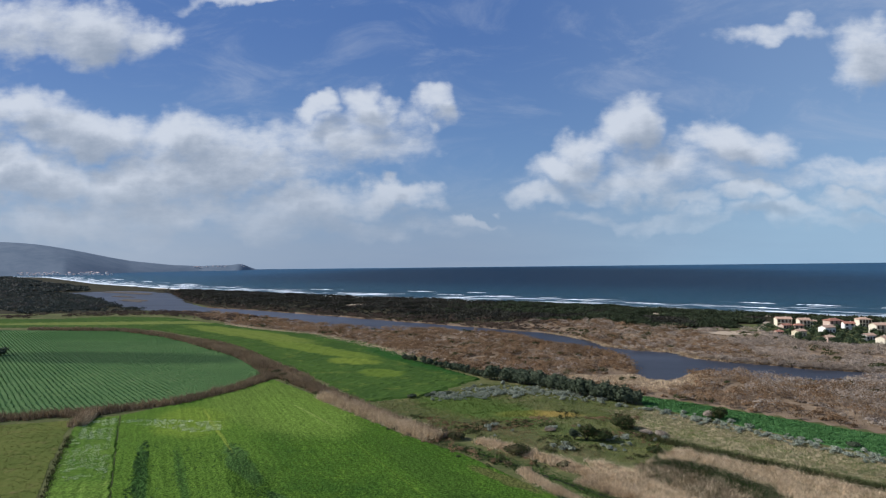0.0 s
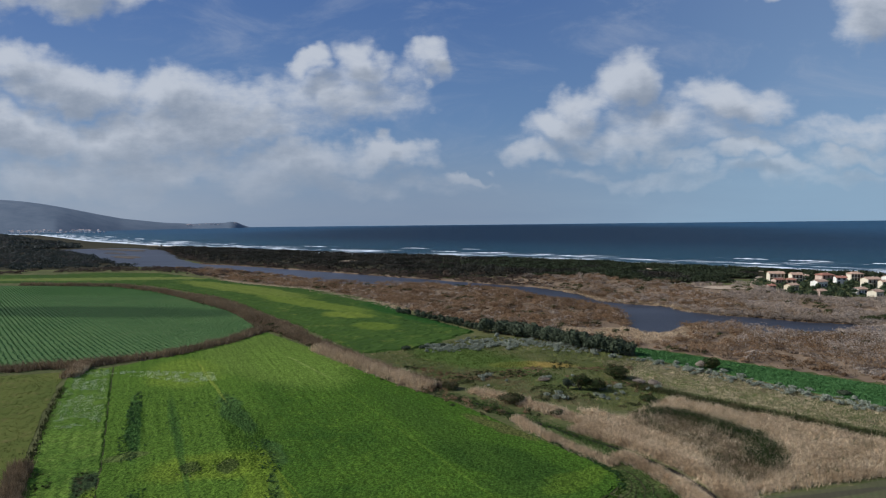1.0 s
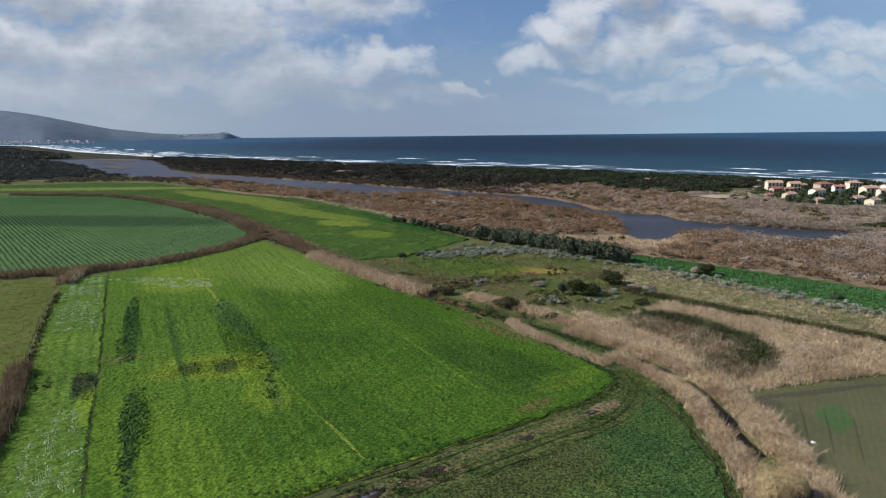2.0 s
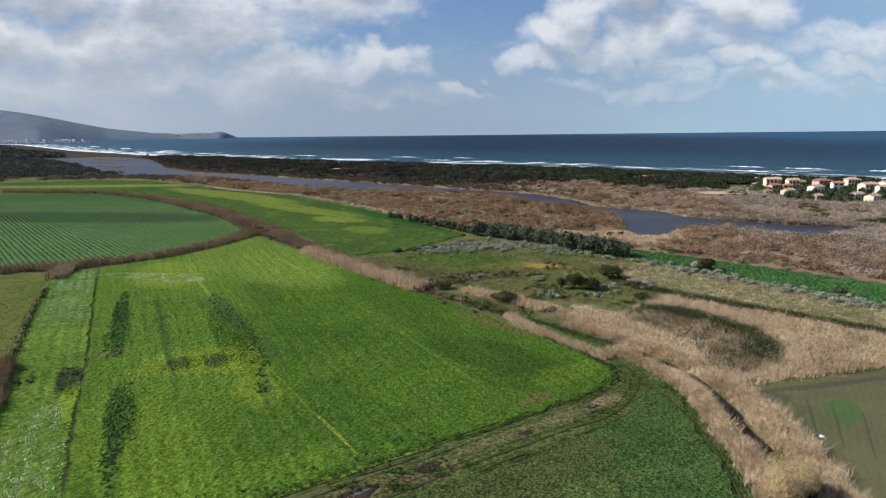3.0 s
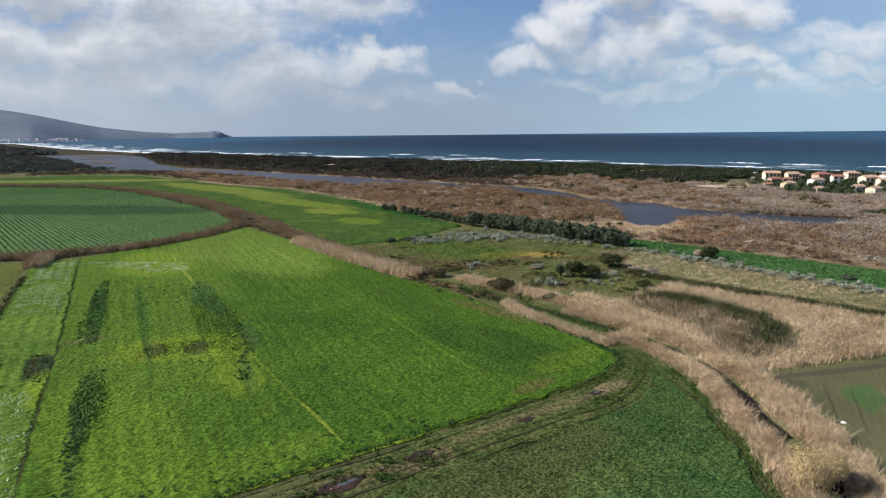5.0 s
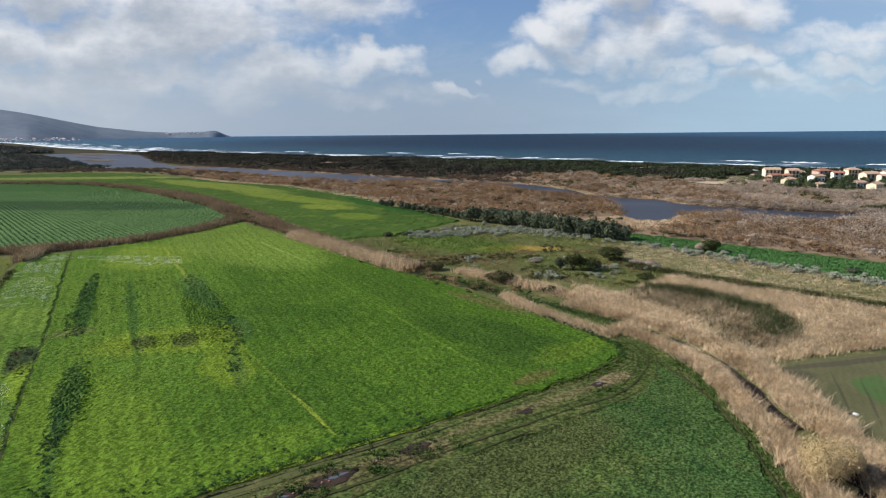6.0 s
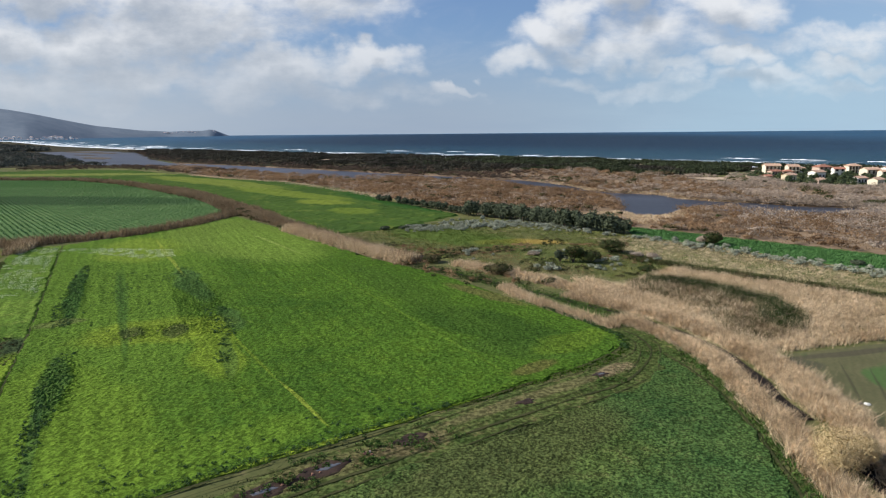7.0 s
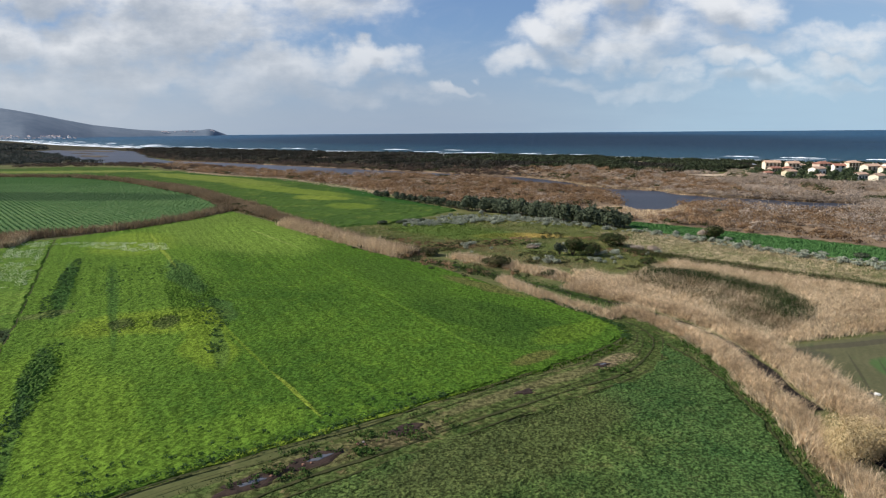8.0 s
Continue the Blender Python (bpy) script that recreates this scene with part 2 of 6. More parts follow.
def water(name, deep, rough, wave, height, foam=False, gloss=0.4):
    m, g, bsdf = surface(name, rough, gloss)
    p = place(g)
    swell = g.vec("MULTIPLY", p, (1.0, 1.0, 1.0))
    tone = g.math("ADD", g.math("MULTIPLY", g.noise(g.vec("MULTIPLY", p, (0.0012, 0.003, 1)), 1.0, 4.0), 0.6), g.math("MULTIPLY", g.noise(g.vec("MULTIPLY", p, (0.006, 0.03, 1)), 1.0, 5.0, 0.65), 0.4))
    col = g.mix(g.step(tone, 0.35, 0.68), tuple(c * 0.6 for c in deep), tuple(c * 1.5 for c in deep))
    if foam:
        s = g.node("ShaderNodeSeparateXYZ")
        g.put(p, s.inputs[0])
        # Cloud shade painted into the sea: dark oval, paler water around it.
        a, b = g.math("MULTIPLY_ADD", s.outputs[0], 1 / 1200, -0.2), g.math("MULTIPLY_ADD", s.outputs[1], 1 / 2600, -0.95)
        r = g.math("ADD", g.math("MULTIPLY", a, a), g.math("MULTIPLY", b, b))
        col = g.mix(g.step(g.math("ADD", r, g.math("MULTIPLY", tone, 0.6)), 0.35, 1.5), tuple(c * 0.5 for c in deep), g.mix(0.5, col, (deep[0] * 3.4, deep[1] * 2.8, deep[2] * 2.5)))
    h = g.math("ADD", g.noise(swell, wave, 3.0, 0.6), g.math("MULTIPLY", g.noise(swell, wave * 6, 3.0), 0.4))
    b = g.node("ShaderNodeBump")
    b.inputs["Strength"].default_value, b.inputs["Distance"].default_value = 1.0, height
    g.put(h, b.inputs["Height"])
    g.put(b.outputs[0], bsdf.inputs["Normal"])
    if foam:
        shore, along = g.node("ShaderNodeAttribute"), g.node("ShaderNodeAttribute")
        shore.attribute_name, along.attribute_name = "shore", "along"
        shore, along = shore.outputs["Fac"], along.outputs["Fac"]
        chop = g.noise(g.joined(g.math("MULTIPLY", along, 0.035), g.math("MULTIPLY", shore, 0.11), 7.0), 1.0, 5.0, 0.7)
        k = g.step(chop, 0.3, 0.7, 0.55, 1.5)
        col = g.vec("MULTIPLY", col, g.joined(k, k, k))
        lines = g.noise(g.joined(g.math("MULTIPLY", along, 0.012), g.math("MULTIPLY", shore, 0.075), 0.0), 1.0, 4.0, 0.62, 0.4)
        limit = g.step(shore, 0.0, 260.0, 0.50, 0.76)
        surf = g.step(g.math("SUBTRACT", lines, limit), -0.02, 0.05)
        wash = g.step(g.math("ADD", shore, g.math("MULTIPLY_ADD", g.noise(p, 0.03, 4.0), 22.0, -11.0)), 13.0, 4.0)
        caps = g.step(g.noise(g.joined(g.math("MULTIPLY", along, 0.03), g.math("MULTIPLY", shore, 0.05), 3.0), 1.0, 5.0, 0.7), 0.735, 0.78, 0.0, 0.5)
        white = g.math("MAXIMUM", g.math("MAXIMUM", surf, wash), caps)
        green = g.step(shore, 620.0, 20.0)
        col = g.mix(g.math("MULTIPLY", green, 0.5), col, (0.026, 0.075, 0.092))
        col = g.mix(white, col, (0.80, 0.82, 0.82))
        g.put(g.math("MULTIPLY_ADD", white, 0.45, rough), bsdf.inputs["Roughness"])
    g.put(col, bsdf.inputs["Base Color"])
    return m


GRASS_DARK, GRASS, LIME = (0.038, 0.080, 0.011), (0.077, 0.137, 0.015), (0.106, 0.168, 0.018)
TILLAGE = -63.0
DRIFTS = [(-78, 165, 90, 22, -62, (0.118, 0.19, 0.024), 0.55), (2, 132, 90, 16, -59, (0.060, 0.112, 0.013), 0.45), (-84, 188, 22, 12, -62, (0.189, 0.245, 0.03), 0.6), (-64, 212, 52, 22, -54, (0.15, 0.205, 0.035), 0.7), (-52, 196, 34, 12, -56, (0.142, 0.215, 0.03), 0.5),
          (-30, 205, 30, 6, -52, (0.105, 0.175, 0.02), 0.4), (-44, 84, 22, 8, -50, (0.142, 0.21, 0.02), 0.4), (-47, 115, 13, 8, 20, (0.179, 0.225, 0.022), 0.6), (-26, 74, 16, 5, 30, (0.125, 0.195, 0.02), 0.35), (-34, 106, 14, 4, -62, (0.161, 0.215, 0.02), 0.6)]
DULL = [(9, 116, 18, 7, -40, (0.034, 0.068, 0.011), 0.85), (12, 104, 9, 4, -20, (0.045, 0.085, 0.014), 0.6), (-6, 140, 34, 5, -60, (0.050, 0.092, 0.013), 0.7), (22, 108, 9, 4, 40, (0.10, 0.15, 0.016), 0.6),
        (10, 136, 12, 2.4, -50, (0.115, 0.085, 0.035), 0.6), (14, 97, 4.5, 1.5, 38, (0.11, 0.09, 0.03), 0.7), (-62, 134, 34, 1.0, -63, (0.05, 0.10, 0.02), 0.5), (-67, 142, 22, 0.8, -63, (0.05, 0.10, 0.02), 0.5), (-56, 122, 26, 0.7, -63, (0.05, 0.10, 0.02), 0.45), (-44, 78, 14, 0.6, -62, (0.05, 0.095, 0.02), 0.7)]
WEEDS = [(-75, 140, 27, 1.7, -63, (0.04, 0.09, 0.028), 0.6), (-50.5, 92, 13, 1.9, -63, (0.04, 0.085, 0.026), 0.6), (-54, 148, 20, 3.0, -60, (0.06, 0.11, 0.034), 0.6), (-37, 122, 9, 2.0, -62, (0.045, 0.085, 0.026), 0.6),
         (-31, 103, 10, 1.2, -68, (0.055, 0.10, 0.025), 0.55), (-50.6, 114, 2.0, 3.6, 20, (0.06, 0.075, 0.022), 0.8), (-43.6, 115, 2.2, 3.8, 20, (0.06, 0.075, 0.022), 0.8), (-66, 119, 5, 2.6, 30, (0.115, 0.12, 0.04), 0.6)]
LINES = [(-73, 180, 30, 0.6, -60, (0.24, 0.28, 0.04), 0.65), (-16.5, 86.8, 8, 0.35, -56, (0.24, 0.28, 0.035), 0.6), (-30, 107, 18, 0.3, -57, (0.16, 0.205, 0.02), 0.4), (-48, 196, 22, 0.5, -55, (0.22, 0.27, 0.06), 0.7), (-10, 130.5, 46, 0.4, -61, (0.10, 0.16, 0.018), 0.6), (-10, 77.6, 18, 0.5, 32, (0.20, 0.25, 0.025), 0.6)]
MAIN_PATCHES = DRIFTS + DULL + WEEDS + LINES
M_MAIN = land("clover_field", GRASS_DARK, GRASS, LIME, 0.035, 2.6, MAIN_PATCHES, (TILLAGE, 1.6, 0.28), bump=0.6, spread=(0.45, 0.72), crisp=0.34)
M_FLOWER = land("flowering_strip", (0.062, 0.115, 0.016), (0.13, 0.195, 0.028), (0.22, 0.27, 0.06), 0.05, 2.2,
                [(-66, 107, 7, 3.4, -62, (0.032, 0.045, 0.02), 0.95), (-60, 98, 9, 3, -64, (0.17, 0.24, 0.02), 0.7)], (TILLAGE, 2.4, 0.3), bump=0.5, crisp=0.3)
M_BEET = land("low_crop", (0.026, 0.044, 0.012), (0.045, 0.072, 0.018), (0.055, 0.058, 0.022), 0.06, 3.6,
              [(29, 88, 9, 15, 10, (0.022, 0.055, 0.017), 0.6), (27, 66, 9, 6, 0, (0.022, 0.052, 0.017), 0.5), (8, 74, 16, 5, 35, (0.045, 0.052, 0.019), 0.7)], bump=0.6)
M_BEET_LEAF = land("low_crop_leaves", (0.029, 0.051, 0.014), (0.082, 0.115, 0.030), (0.115, 0.115, 0.042), 0.06, 3.4,
                   [(29, 86, 10, 20, 10, (0.032, 0.080, 0.023), 0.38), (27, 66, 11, 8, 0, (0.028, 0.072, 0.021), 0.4), (8, 74, 18, 6, 35, (0.070, 0.072, 0.026), 0.5)], bump=0.5, spread=(0.46, 0.7), crisp=0.5)
M_VERGE = land("verge_grass", (0.045, 0.085, 0.02), (0.085, 0.14, 0.032), (0.12, 0.12, 0.045), 0.1, 3.6, crisp=0.35)
# Cloud shadow across the rows, painted as the first dark patch of both.
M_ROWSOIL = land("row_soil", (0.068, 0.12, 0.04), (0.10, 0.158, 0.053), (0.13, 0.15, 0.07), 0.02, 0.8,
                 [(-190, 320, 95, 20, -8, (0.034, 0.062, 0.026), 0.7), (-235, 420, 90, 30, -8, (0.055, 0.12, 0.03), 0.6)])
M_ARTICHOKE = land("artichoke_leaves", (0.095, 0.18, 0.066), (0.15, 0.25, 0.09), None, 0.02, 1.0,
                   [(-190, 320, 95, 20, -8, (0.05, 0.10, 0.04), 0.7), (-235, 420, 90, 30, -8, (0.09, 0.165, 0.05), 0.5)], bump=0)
M_FAR = land("far_meadow", (0.036, 0.066, 0.014), (0.064, 0.105, 0.019), (0.125, 0.145, 0.028), 0.02, 0.35,
             [(-82, 345, 60, 10, -45, (0.165, 0.20, 0.028), 0.6), (-150, 425, 90, 14, -42, (0.175, 0.20, 0.035), 0.65), (-34, 268, 14, 9, -48, (0.13, 0.17, 0.022), 0.6), (-52, 300, 16, 9, -30, (0.19, 0.22, 0.03), 0.6),
              (-20, 300, 60, 10, -55, (0.02, 0.065, 0.012), 0.8), (-290, 505, 120, 14, 0, (0.17, 0.19, 0.045), 0.8)], (-48, 9, 0.2))
M_STUBBLE = land("stubble_field", (0.075, 0.095, 0.02), (0.12, 0.125, 0.03), (0.15, 0.115, 0.05), 0.05, 1.2, stripe=(TILLAGE, 2.0, 0.2))
M_BARE = land("bare_field", (0.078, 0.078, 0.038), (0.125, 0.115, 0.058), (0.065, 0.10, 0.035), 0.06, 2.4,
              [(52, 97, 3, 2, 0, (0.065, 0.06, 0.042), 0.6), (62, 101.5, 16, 1.0, 12, (0.06, 0.05, 0.038), 0.6), (60, 92, 6, 2.5, 60, (0.05, 0.11, 0.03), 0.7), (54, 90, 9, 0.2, 66, (0.05, 0.045, 0.03), 0.5), (56.5, 88, 9, 0.2, 64, (0.05, 0.045, 0.03), 0.5), (59, 85, 9, 0.2, 62, (0.05, 0.045, 0.03), 0.5)], (62, 1.1, 0.2))
M_STRIP = land("winter_wheat", (0.058, 0.132, 0.038), (0.092, 0.185, 0.06), None, 0.08, 1.5, stripe=(-42, 2.5, 0.15))
M_GROUND = land("rough_pasture", (0.062, 0.072, 0.026), (0.135, 0.128, 0.05), (0.23, 0.17, 0.095), 0.03, 0.7,
                [(20, 196, 9, 5, 10, (0.30, 0.21, 0.045), 0.8), (31, 195, 9, 4, -5, (0.30, 0.21, 0.05), 0.8), (5, 205, 26, 14, -40, (0.075, 0.125, 0.02), 0.7),
                 (30, 175, 20, 8, -40, (0.08, 0.105, 0.03), 0.7), (62, 175, 30, 5, -45, (0.10, 0.12, 0.03), 0.6),
                 (-650, 1080, 150, 90, 30, (0.26, 0.19, 0.13), 0.8), (160, 362, 22, 4, -33, (0.36, 0.27, 0.17), 0.85)])
M_TRACK = land("dirt_track", (0.038, 0.060, 0.015), (0.085, 0.100, 0.030), (0.17, 0.12, 0.06), 0.16, 2.0, [(-12, 70.5, 9, 2.2, 34, (0.13, 0.09, 0.05), 0.4), (12, 87.5, 16, 1.2, 33, (0.15, 0.115, 0.06), 0.45), (25, 96, 4, 1.6, 38, (0.20, 0.145, 0.085), 0.7), (-2, 76.5, 5, 1.8, 34, (0.15, 0.10, 0.06), 0.5)], spread=(0.46, 0.7), crisp=0.4)
M_RUT = land("wheel_rut", (0.028, 0.034, 0.013), (0.062, 0.060, 0.025), None, 0.3, 2.0)
M_MUD = land("wet_mud", (0.028, 0.02, 0.016), (0.06, 0.04, 0.03), None, 0.5, 3.0, rough=0.5)
M_BAR = land("river_mud", (0.085, 0.072, 0.058), (0.14, 0.115, 0.09), None, 0.02, 0.4)
M_SAND = land("beach_sand", (0.34, 0.25, 0.17), (0.46, 0.36, 0.25), None, 0.02, 0.6)
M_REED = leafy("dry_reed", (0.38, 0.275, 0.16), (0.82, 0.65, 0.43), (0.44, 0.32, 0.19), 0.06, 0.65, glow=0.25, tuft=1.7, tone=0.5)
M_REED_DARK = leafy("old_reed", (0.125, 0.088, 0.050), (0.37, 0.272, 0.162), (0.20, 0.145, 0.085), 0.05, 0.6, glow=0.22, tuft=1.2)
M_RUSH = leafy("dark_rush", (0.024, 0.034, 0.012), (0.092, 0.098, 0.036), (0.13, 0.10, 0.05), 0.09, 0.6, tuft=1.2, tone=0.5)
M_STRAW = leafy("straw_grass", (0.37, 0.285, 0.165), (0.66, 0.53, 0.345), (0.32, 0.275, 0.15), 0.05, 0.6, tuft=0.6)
PASTURE_PATCHES = [(20, 196, 10, 5, 10, (0.42, 0.31, 0.085), 0.9), (32, 195, 10, 4.5, -5, (0.44, 0.32, 0.10), 0.9), (5, 208, 26, 14, -40, (0.105, 0.155, 0.03), 0.8),
                   (33, 180, 20, 7, -40, (0.12, 0.15, 0.045), 0.7), (12, 178, 14, 6, -40, (0.26, 0.19, 0.095), 0.75), (30, 205, 26, 7, -20, (0.17, 0.19, 0.06), 0.6), (26, 160, 14, 4, -40, (0.25, 0.18, 0.10), 0.7),
                   (48, 190, 16, 5, -45, (0.14, 0.16, 0.045), 0.7), (62, 172, 30, 5, -45, (0.15, 0.16, 0.05), 0.6)]
M_PASTURE = land("pasture_grass", (0.115, 0.145, 0.038), (0.26, 0.245, 0.085), (0.47, 0.355, 0.19), 0.05, 0.8, PASTURE_PATCHES, bump=0)
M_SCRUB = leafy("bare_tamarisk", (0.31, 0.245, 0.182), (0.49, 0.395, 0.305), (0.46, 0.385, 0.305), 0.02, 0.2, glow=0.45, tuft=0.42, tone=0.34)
M_SCRUB_SOIL = land("marsh_floor", (0.15, 0.105, 0.066), (0.25, 0.178, 0.115), (0.38, 0.285, 0.185), 0.04, 0.5)
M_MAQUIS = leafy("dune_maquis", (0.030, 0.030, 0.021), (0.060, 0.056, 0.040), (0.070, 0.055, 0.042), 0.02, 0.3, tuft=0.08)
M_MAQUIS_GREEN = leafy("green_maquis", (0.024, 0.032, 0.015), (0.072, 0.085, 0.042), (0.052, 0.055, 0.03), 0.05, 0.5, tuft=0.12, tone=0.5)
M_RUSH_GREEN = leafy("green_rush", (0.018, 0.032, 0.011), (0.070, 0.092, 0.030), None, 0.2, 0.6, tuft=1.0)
# Far wood's leaf tones are greyed, so distance haze sits in the colour.
M_FAR_WOOD = leafy("far_wood_leaves", (0.040, 0.046, 0.038), (0.088, 0.094, 0.074), (0.105, 0.088, 0.072), 0.012, 0.5)
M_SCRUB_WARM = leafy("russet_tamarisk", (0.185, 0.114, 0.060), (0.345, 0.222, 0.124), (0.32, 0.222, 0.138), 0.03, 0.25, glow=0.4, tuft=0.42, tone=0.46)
M_SCRUB_DARK = leafy("dark_tamarisk", (0.055, 0.040, 0.030), (0.145, 0.098, 0.068), (0.10, 0.082, 0.06), 0.03, 0.5, glow=0.2)
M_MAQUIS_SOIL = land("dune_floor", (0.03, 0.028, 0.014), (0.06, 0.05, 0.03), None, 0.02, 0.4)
M_SILVER = leafy("silver_shrub", (0.15, 0.165, 0.115), (0.42, 0.43, 0.32), None, 0.3, 0.75)
M_HEDGE = leafy("evergreen_leaves", (0.038, 0.050, 0.028), (0.118, 0.136, 0.08), None, 0.3, 0.75)
M_BUSH = leafy("bush_leaves", (0.018, 0.032, 0.010), (0.07, 0.085, 0.028), (0.11, 0.075, 0.035), 0.4, 0.7)
M_GOLD = leafy("straw_bush", (0.30, 0.22, 0.10), (0.66, 0.51, 0.28), None, 0.8, 0.65)
M_PINE = leafy("garden_tree_leaves", (0.034, 0.050, 0.026), (0.10, 0.125, 0.06), None, 0.4, 0.75)
M_BARK = plain("bark", (0.09, 0.065, 0.045), 0.9, 0.4, 3.0)
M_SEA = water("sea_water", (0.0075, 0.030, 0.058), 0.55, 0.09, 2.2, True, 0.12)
M_RIVER = water("river_water", (0.048, 0.052, 0.066), 0.4, 0.5, 0.05, False, 0.05)
M_PUDDLE = water("puddle_water", (0.13, 0.125, 0.12), 0.06, 2.0, 0.004, False, 0.9)
M_DITCH = water("ditch_water", (0.018, 0.014, 0.012), 0.55, 1.5, 0.03, False, 0.015)
# The headland's haze is put into its base colour as blue-grey.
M_HILL = land("haze_tinted_hillside", (0.122, 0.150, 0.182), (0.165, 0.190, 0.218), (0.15, 0.175, 0.20), 0.006, 0.03, bump=0.0)
M_WALLS = [plain("cream_plaster", (0.70, 0.61, 0.45), 0.85, 0.15), plain("white_plaster", (0.78, 0.73, 0.63), 0.85, 0.15),
           plain("pink_plaster", (0.52, 0.38, 0.29), 0.85, 0.15), plain("yellow_plaster", (0.64, 0.54, 0.36), 0.85, 0.15)]
M_TILE = plain("roof_tile", (0.36, 0.16, 0.10), 0.85, 0.35, 1.2, 0.6)
M_TILE_PALE = plain("faded_roof_tile", (0.52, 0.33, 0.22), 0.85, 0.3, 1.2, 0.6)
M_GLASS = plain("window_glass", (0.03, 0.035, 0.04), 0.12, 0.2, specular=0.5)
M_SHUTTER = plain("wood_shutter", (0.10, 0.065, 0.04), 0.6)
M_PETAL = plain("white_petals", (0.70, 0.72, 0.48), 0.8, 0.2)
M_WEED = leafy("weed_leaves", (0.026, 0.058, 0.018), (0.078, 0.13, 0.042), None, 0.2, 0.65)
# Far town's own pale plaster and tile, with haze mixed into the colour.
M_FAR_WALL = plain("far_plaster", (0.80, 0.77, 0.74), 0.9, 0.2)
M_FAR_ROOF = plain("far_tile", (0.50, 0.38, 0.34), 0.9, 0.2)
M_FOAM = plain("breaker_foam", (0.82, 0.84, 0.84), 0.8, 0.1, 0.4, 0.6)
M_STONE = plain("stone", (0.30, 0.25, 0.20), 0.9, 0.4, 2.0, 0.6)
M_SACK = plain("white_sack", (0.62, 0.60, 0.55), 0.6, 0.12, 3.0)
M_BLACK = plain("dark_sheet", (0.03, 0.028, 0.026), 0.5, 0.3, 3.0)
M_RUST = plain("red_clay", (0.24, 0.12, 0.075), 0.9, 0.3, 3.0)

# ---- building blocks ----
rng = np.random.default_rng(7)


def mesh_of(name, verts, faces, material, smooth=False):
    me = bpy.data.meshes.new(name)
    me.from_pydata([tuple(v) for v in verts], [], [tuple(f) for f in faces])
    me.materials.append(material)
    if smooth:
        me.polygons.foreach_set("use_smooth", [True] * len(me.polygons))
    me.update()
    return me


def soup(name, tris, material):
    """A mesh of loose triangles from an array (count, 3, 3)."""
    n = len(tris)
    me = bpy.data.meshes.new(name)
    me.vertices.add(3 * n)
    me.vertices.foreach_set("co", np.ascontiguousarray(tris, dtype=np.float32).ravel())
    me.loops.add(3 * n)
    me.loops.foreach_set("vertex_index", np.arange(3 * n, dtype=np.int32))
    me.polygons.add(n)
    me.polygons.foreach_set("loop_start", np.arange(0, 3 * n, 3, dtype=np.int32))
    me.materials.append(material)
    me.update(calc_edges=True)
    me.validate()
    return me


def part(name, bm, material, parent, label=""):
    me = bpy.data.meshes.new(name)
    bm.to_mesh(me)
    bm.free()
    me.materials.append(material)
    ob = new(name, me)
    ob.parent = parent
    return tagged(ob, label) if label else ob


def smoothstep(a, b, x):
    t = np.clip((x - a) / (b - a), 0, 1)
    return t * t * (3 - 2 * t)


def inside(poly, x, y):
    hit = np.zeros(len(x), bool)
    for (x0, y0), (x1, y1) in zip(poly, poly[1:] + poly[:1]):
        if y0 != y1:
            hit ^= ((y0 > y) != (y1 > y)) & (x < (x1 - x0) * (y - y0) / (y1 - y0) + x0)
    return hit


def scatter(poly, density):
    """Random places inside an outline, so many to the square metre."""
    a = np.array(poly)
    lo, hi = a.min(0), a.max(0)
    n = int(density * (hi[0] - lo[0]) * (hi[1] - lo[1]))
    x, y = rng.uniform(lo[0], hi[0], n), rng.uniform(lo[1], hi[1], n)
    keep = inside(poly, x, y)
    return x[keep], y[keep]


def along(line, width, density):
    """Random places along a line of (x, y), within half the width to each side, thinner at the edge."""
    xs, ys = [], []
    for (x0, y0), (x1, y1) in zip(line, line[1:]):
        size = math.hypot(x1 - x0, y1 - y0)
        n = int(size * width * density)
        t, s = rng.random(n), np.clip(rng.normal(0, 0.30, n), -0.62, 0.62) * width
        xs.append(x0 + (x1 - x0) * t - (y1 - y0) / size * s)
        ys.append(y0 + (y1 - y0) * t + (x1 - x0) / size * s)
    return np.concatenate(xs), np.concatenate(ys)


def ripple(x, y, scale, seed=0.0):
    """Smooth waves over the ground between 0 and 1."""
    v = np.sin(x / scale + seed) + np.sin(y / scale * 1.3 + 2.1 * seed) + np.sin((x + y) / scale * 0.61 + 1.7) + np.sin((x - 1.7 * y) / scale * 0.83 + seed * 0.7)
    return 0.5 + v / 8


def blades(x, y, z, tall, wide, count, spread=0.3, lean=0.25):
    """Tufts: at each place so many upright tapered blades."""
    n = len(x)
    x, y, z = (np.repeat(v, count) for v in (x, y, z))
    tall, wide = (np.repeat(np.broadcast_to(v, n), count) for v in (tall, wide))
    m = n * count
    bx, by = x + rng.normal(0, spread, m), y + rng.normal(0, spread, m)
    turn, h, w = rng.uniform(0, math.pi, m), tall * rng.uniform(0.65, 1.15, m), wide * rng.uniform(0.6, 1.3, m)
    dx, dy = np.cos(turn) * w / 2, np.sin(turn) * w / 2
    out = np.empty((m, 3, 3))
    out[:, 0] = np.stack((bx - dx, by - dy, z - 0.05), 1)
    out[:, 1] = np.stack((bx + dx, by + dy, z - 0.05), 1)
    out[:, 2] = np.stack((bx + rng.normal(0.06, lean, m) * h, by + rng.normal(0, lean, m) * h, z + h), 1)
    return out


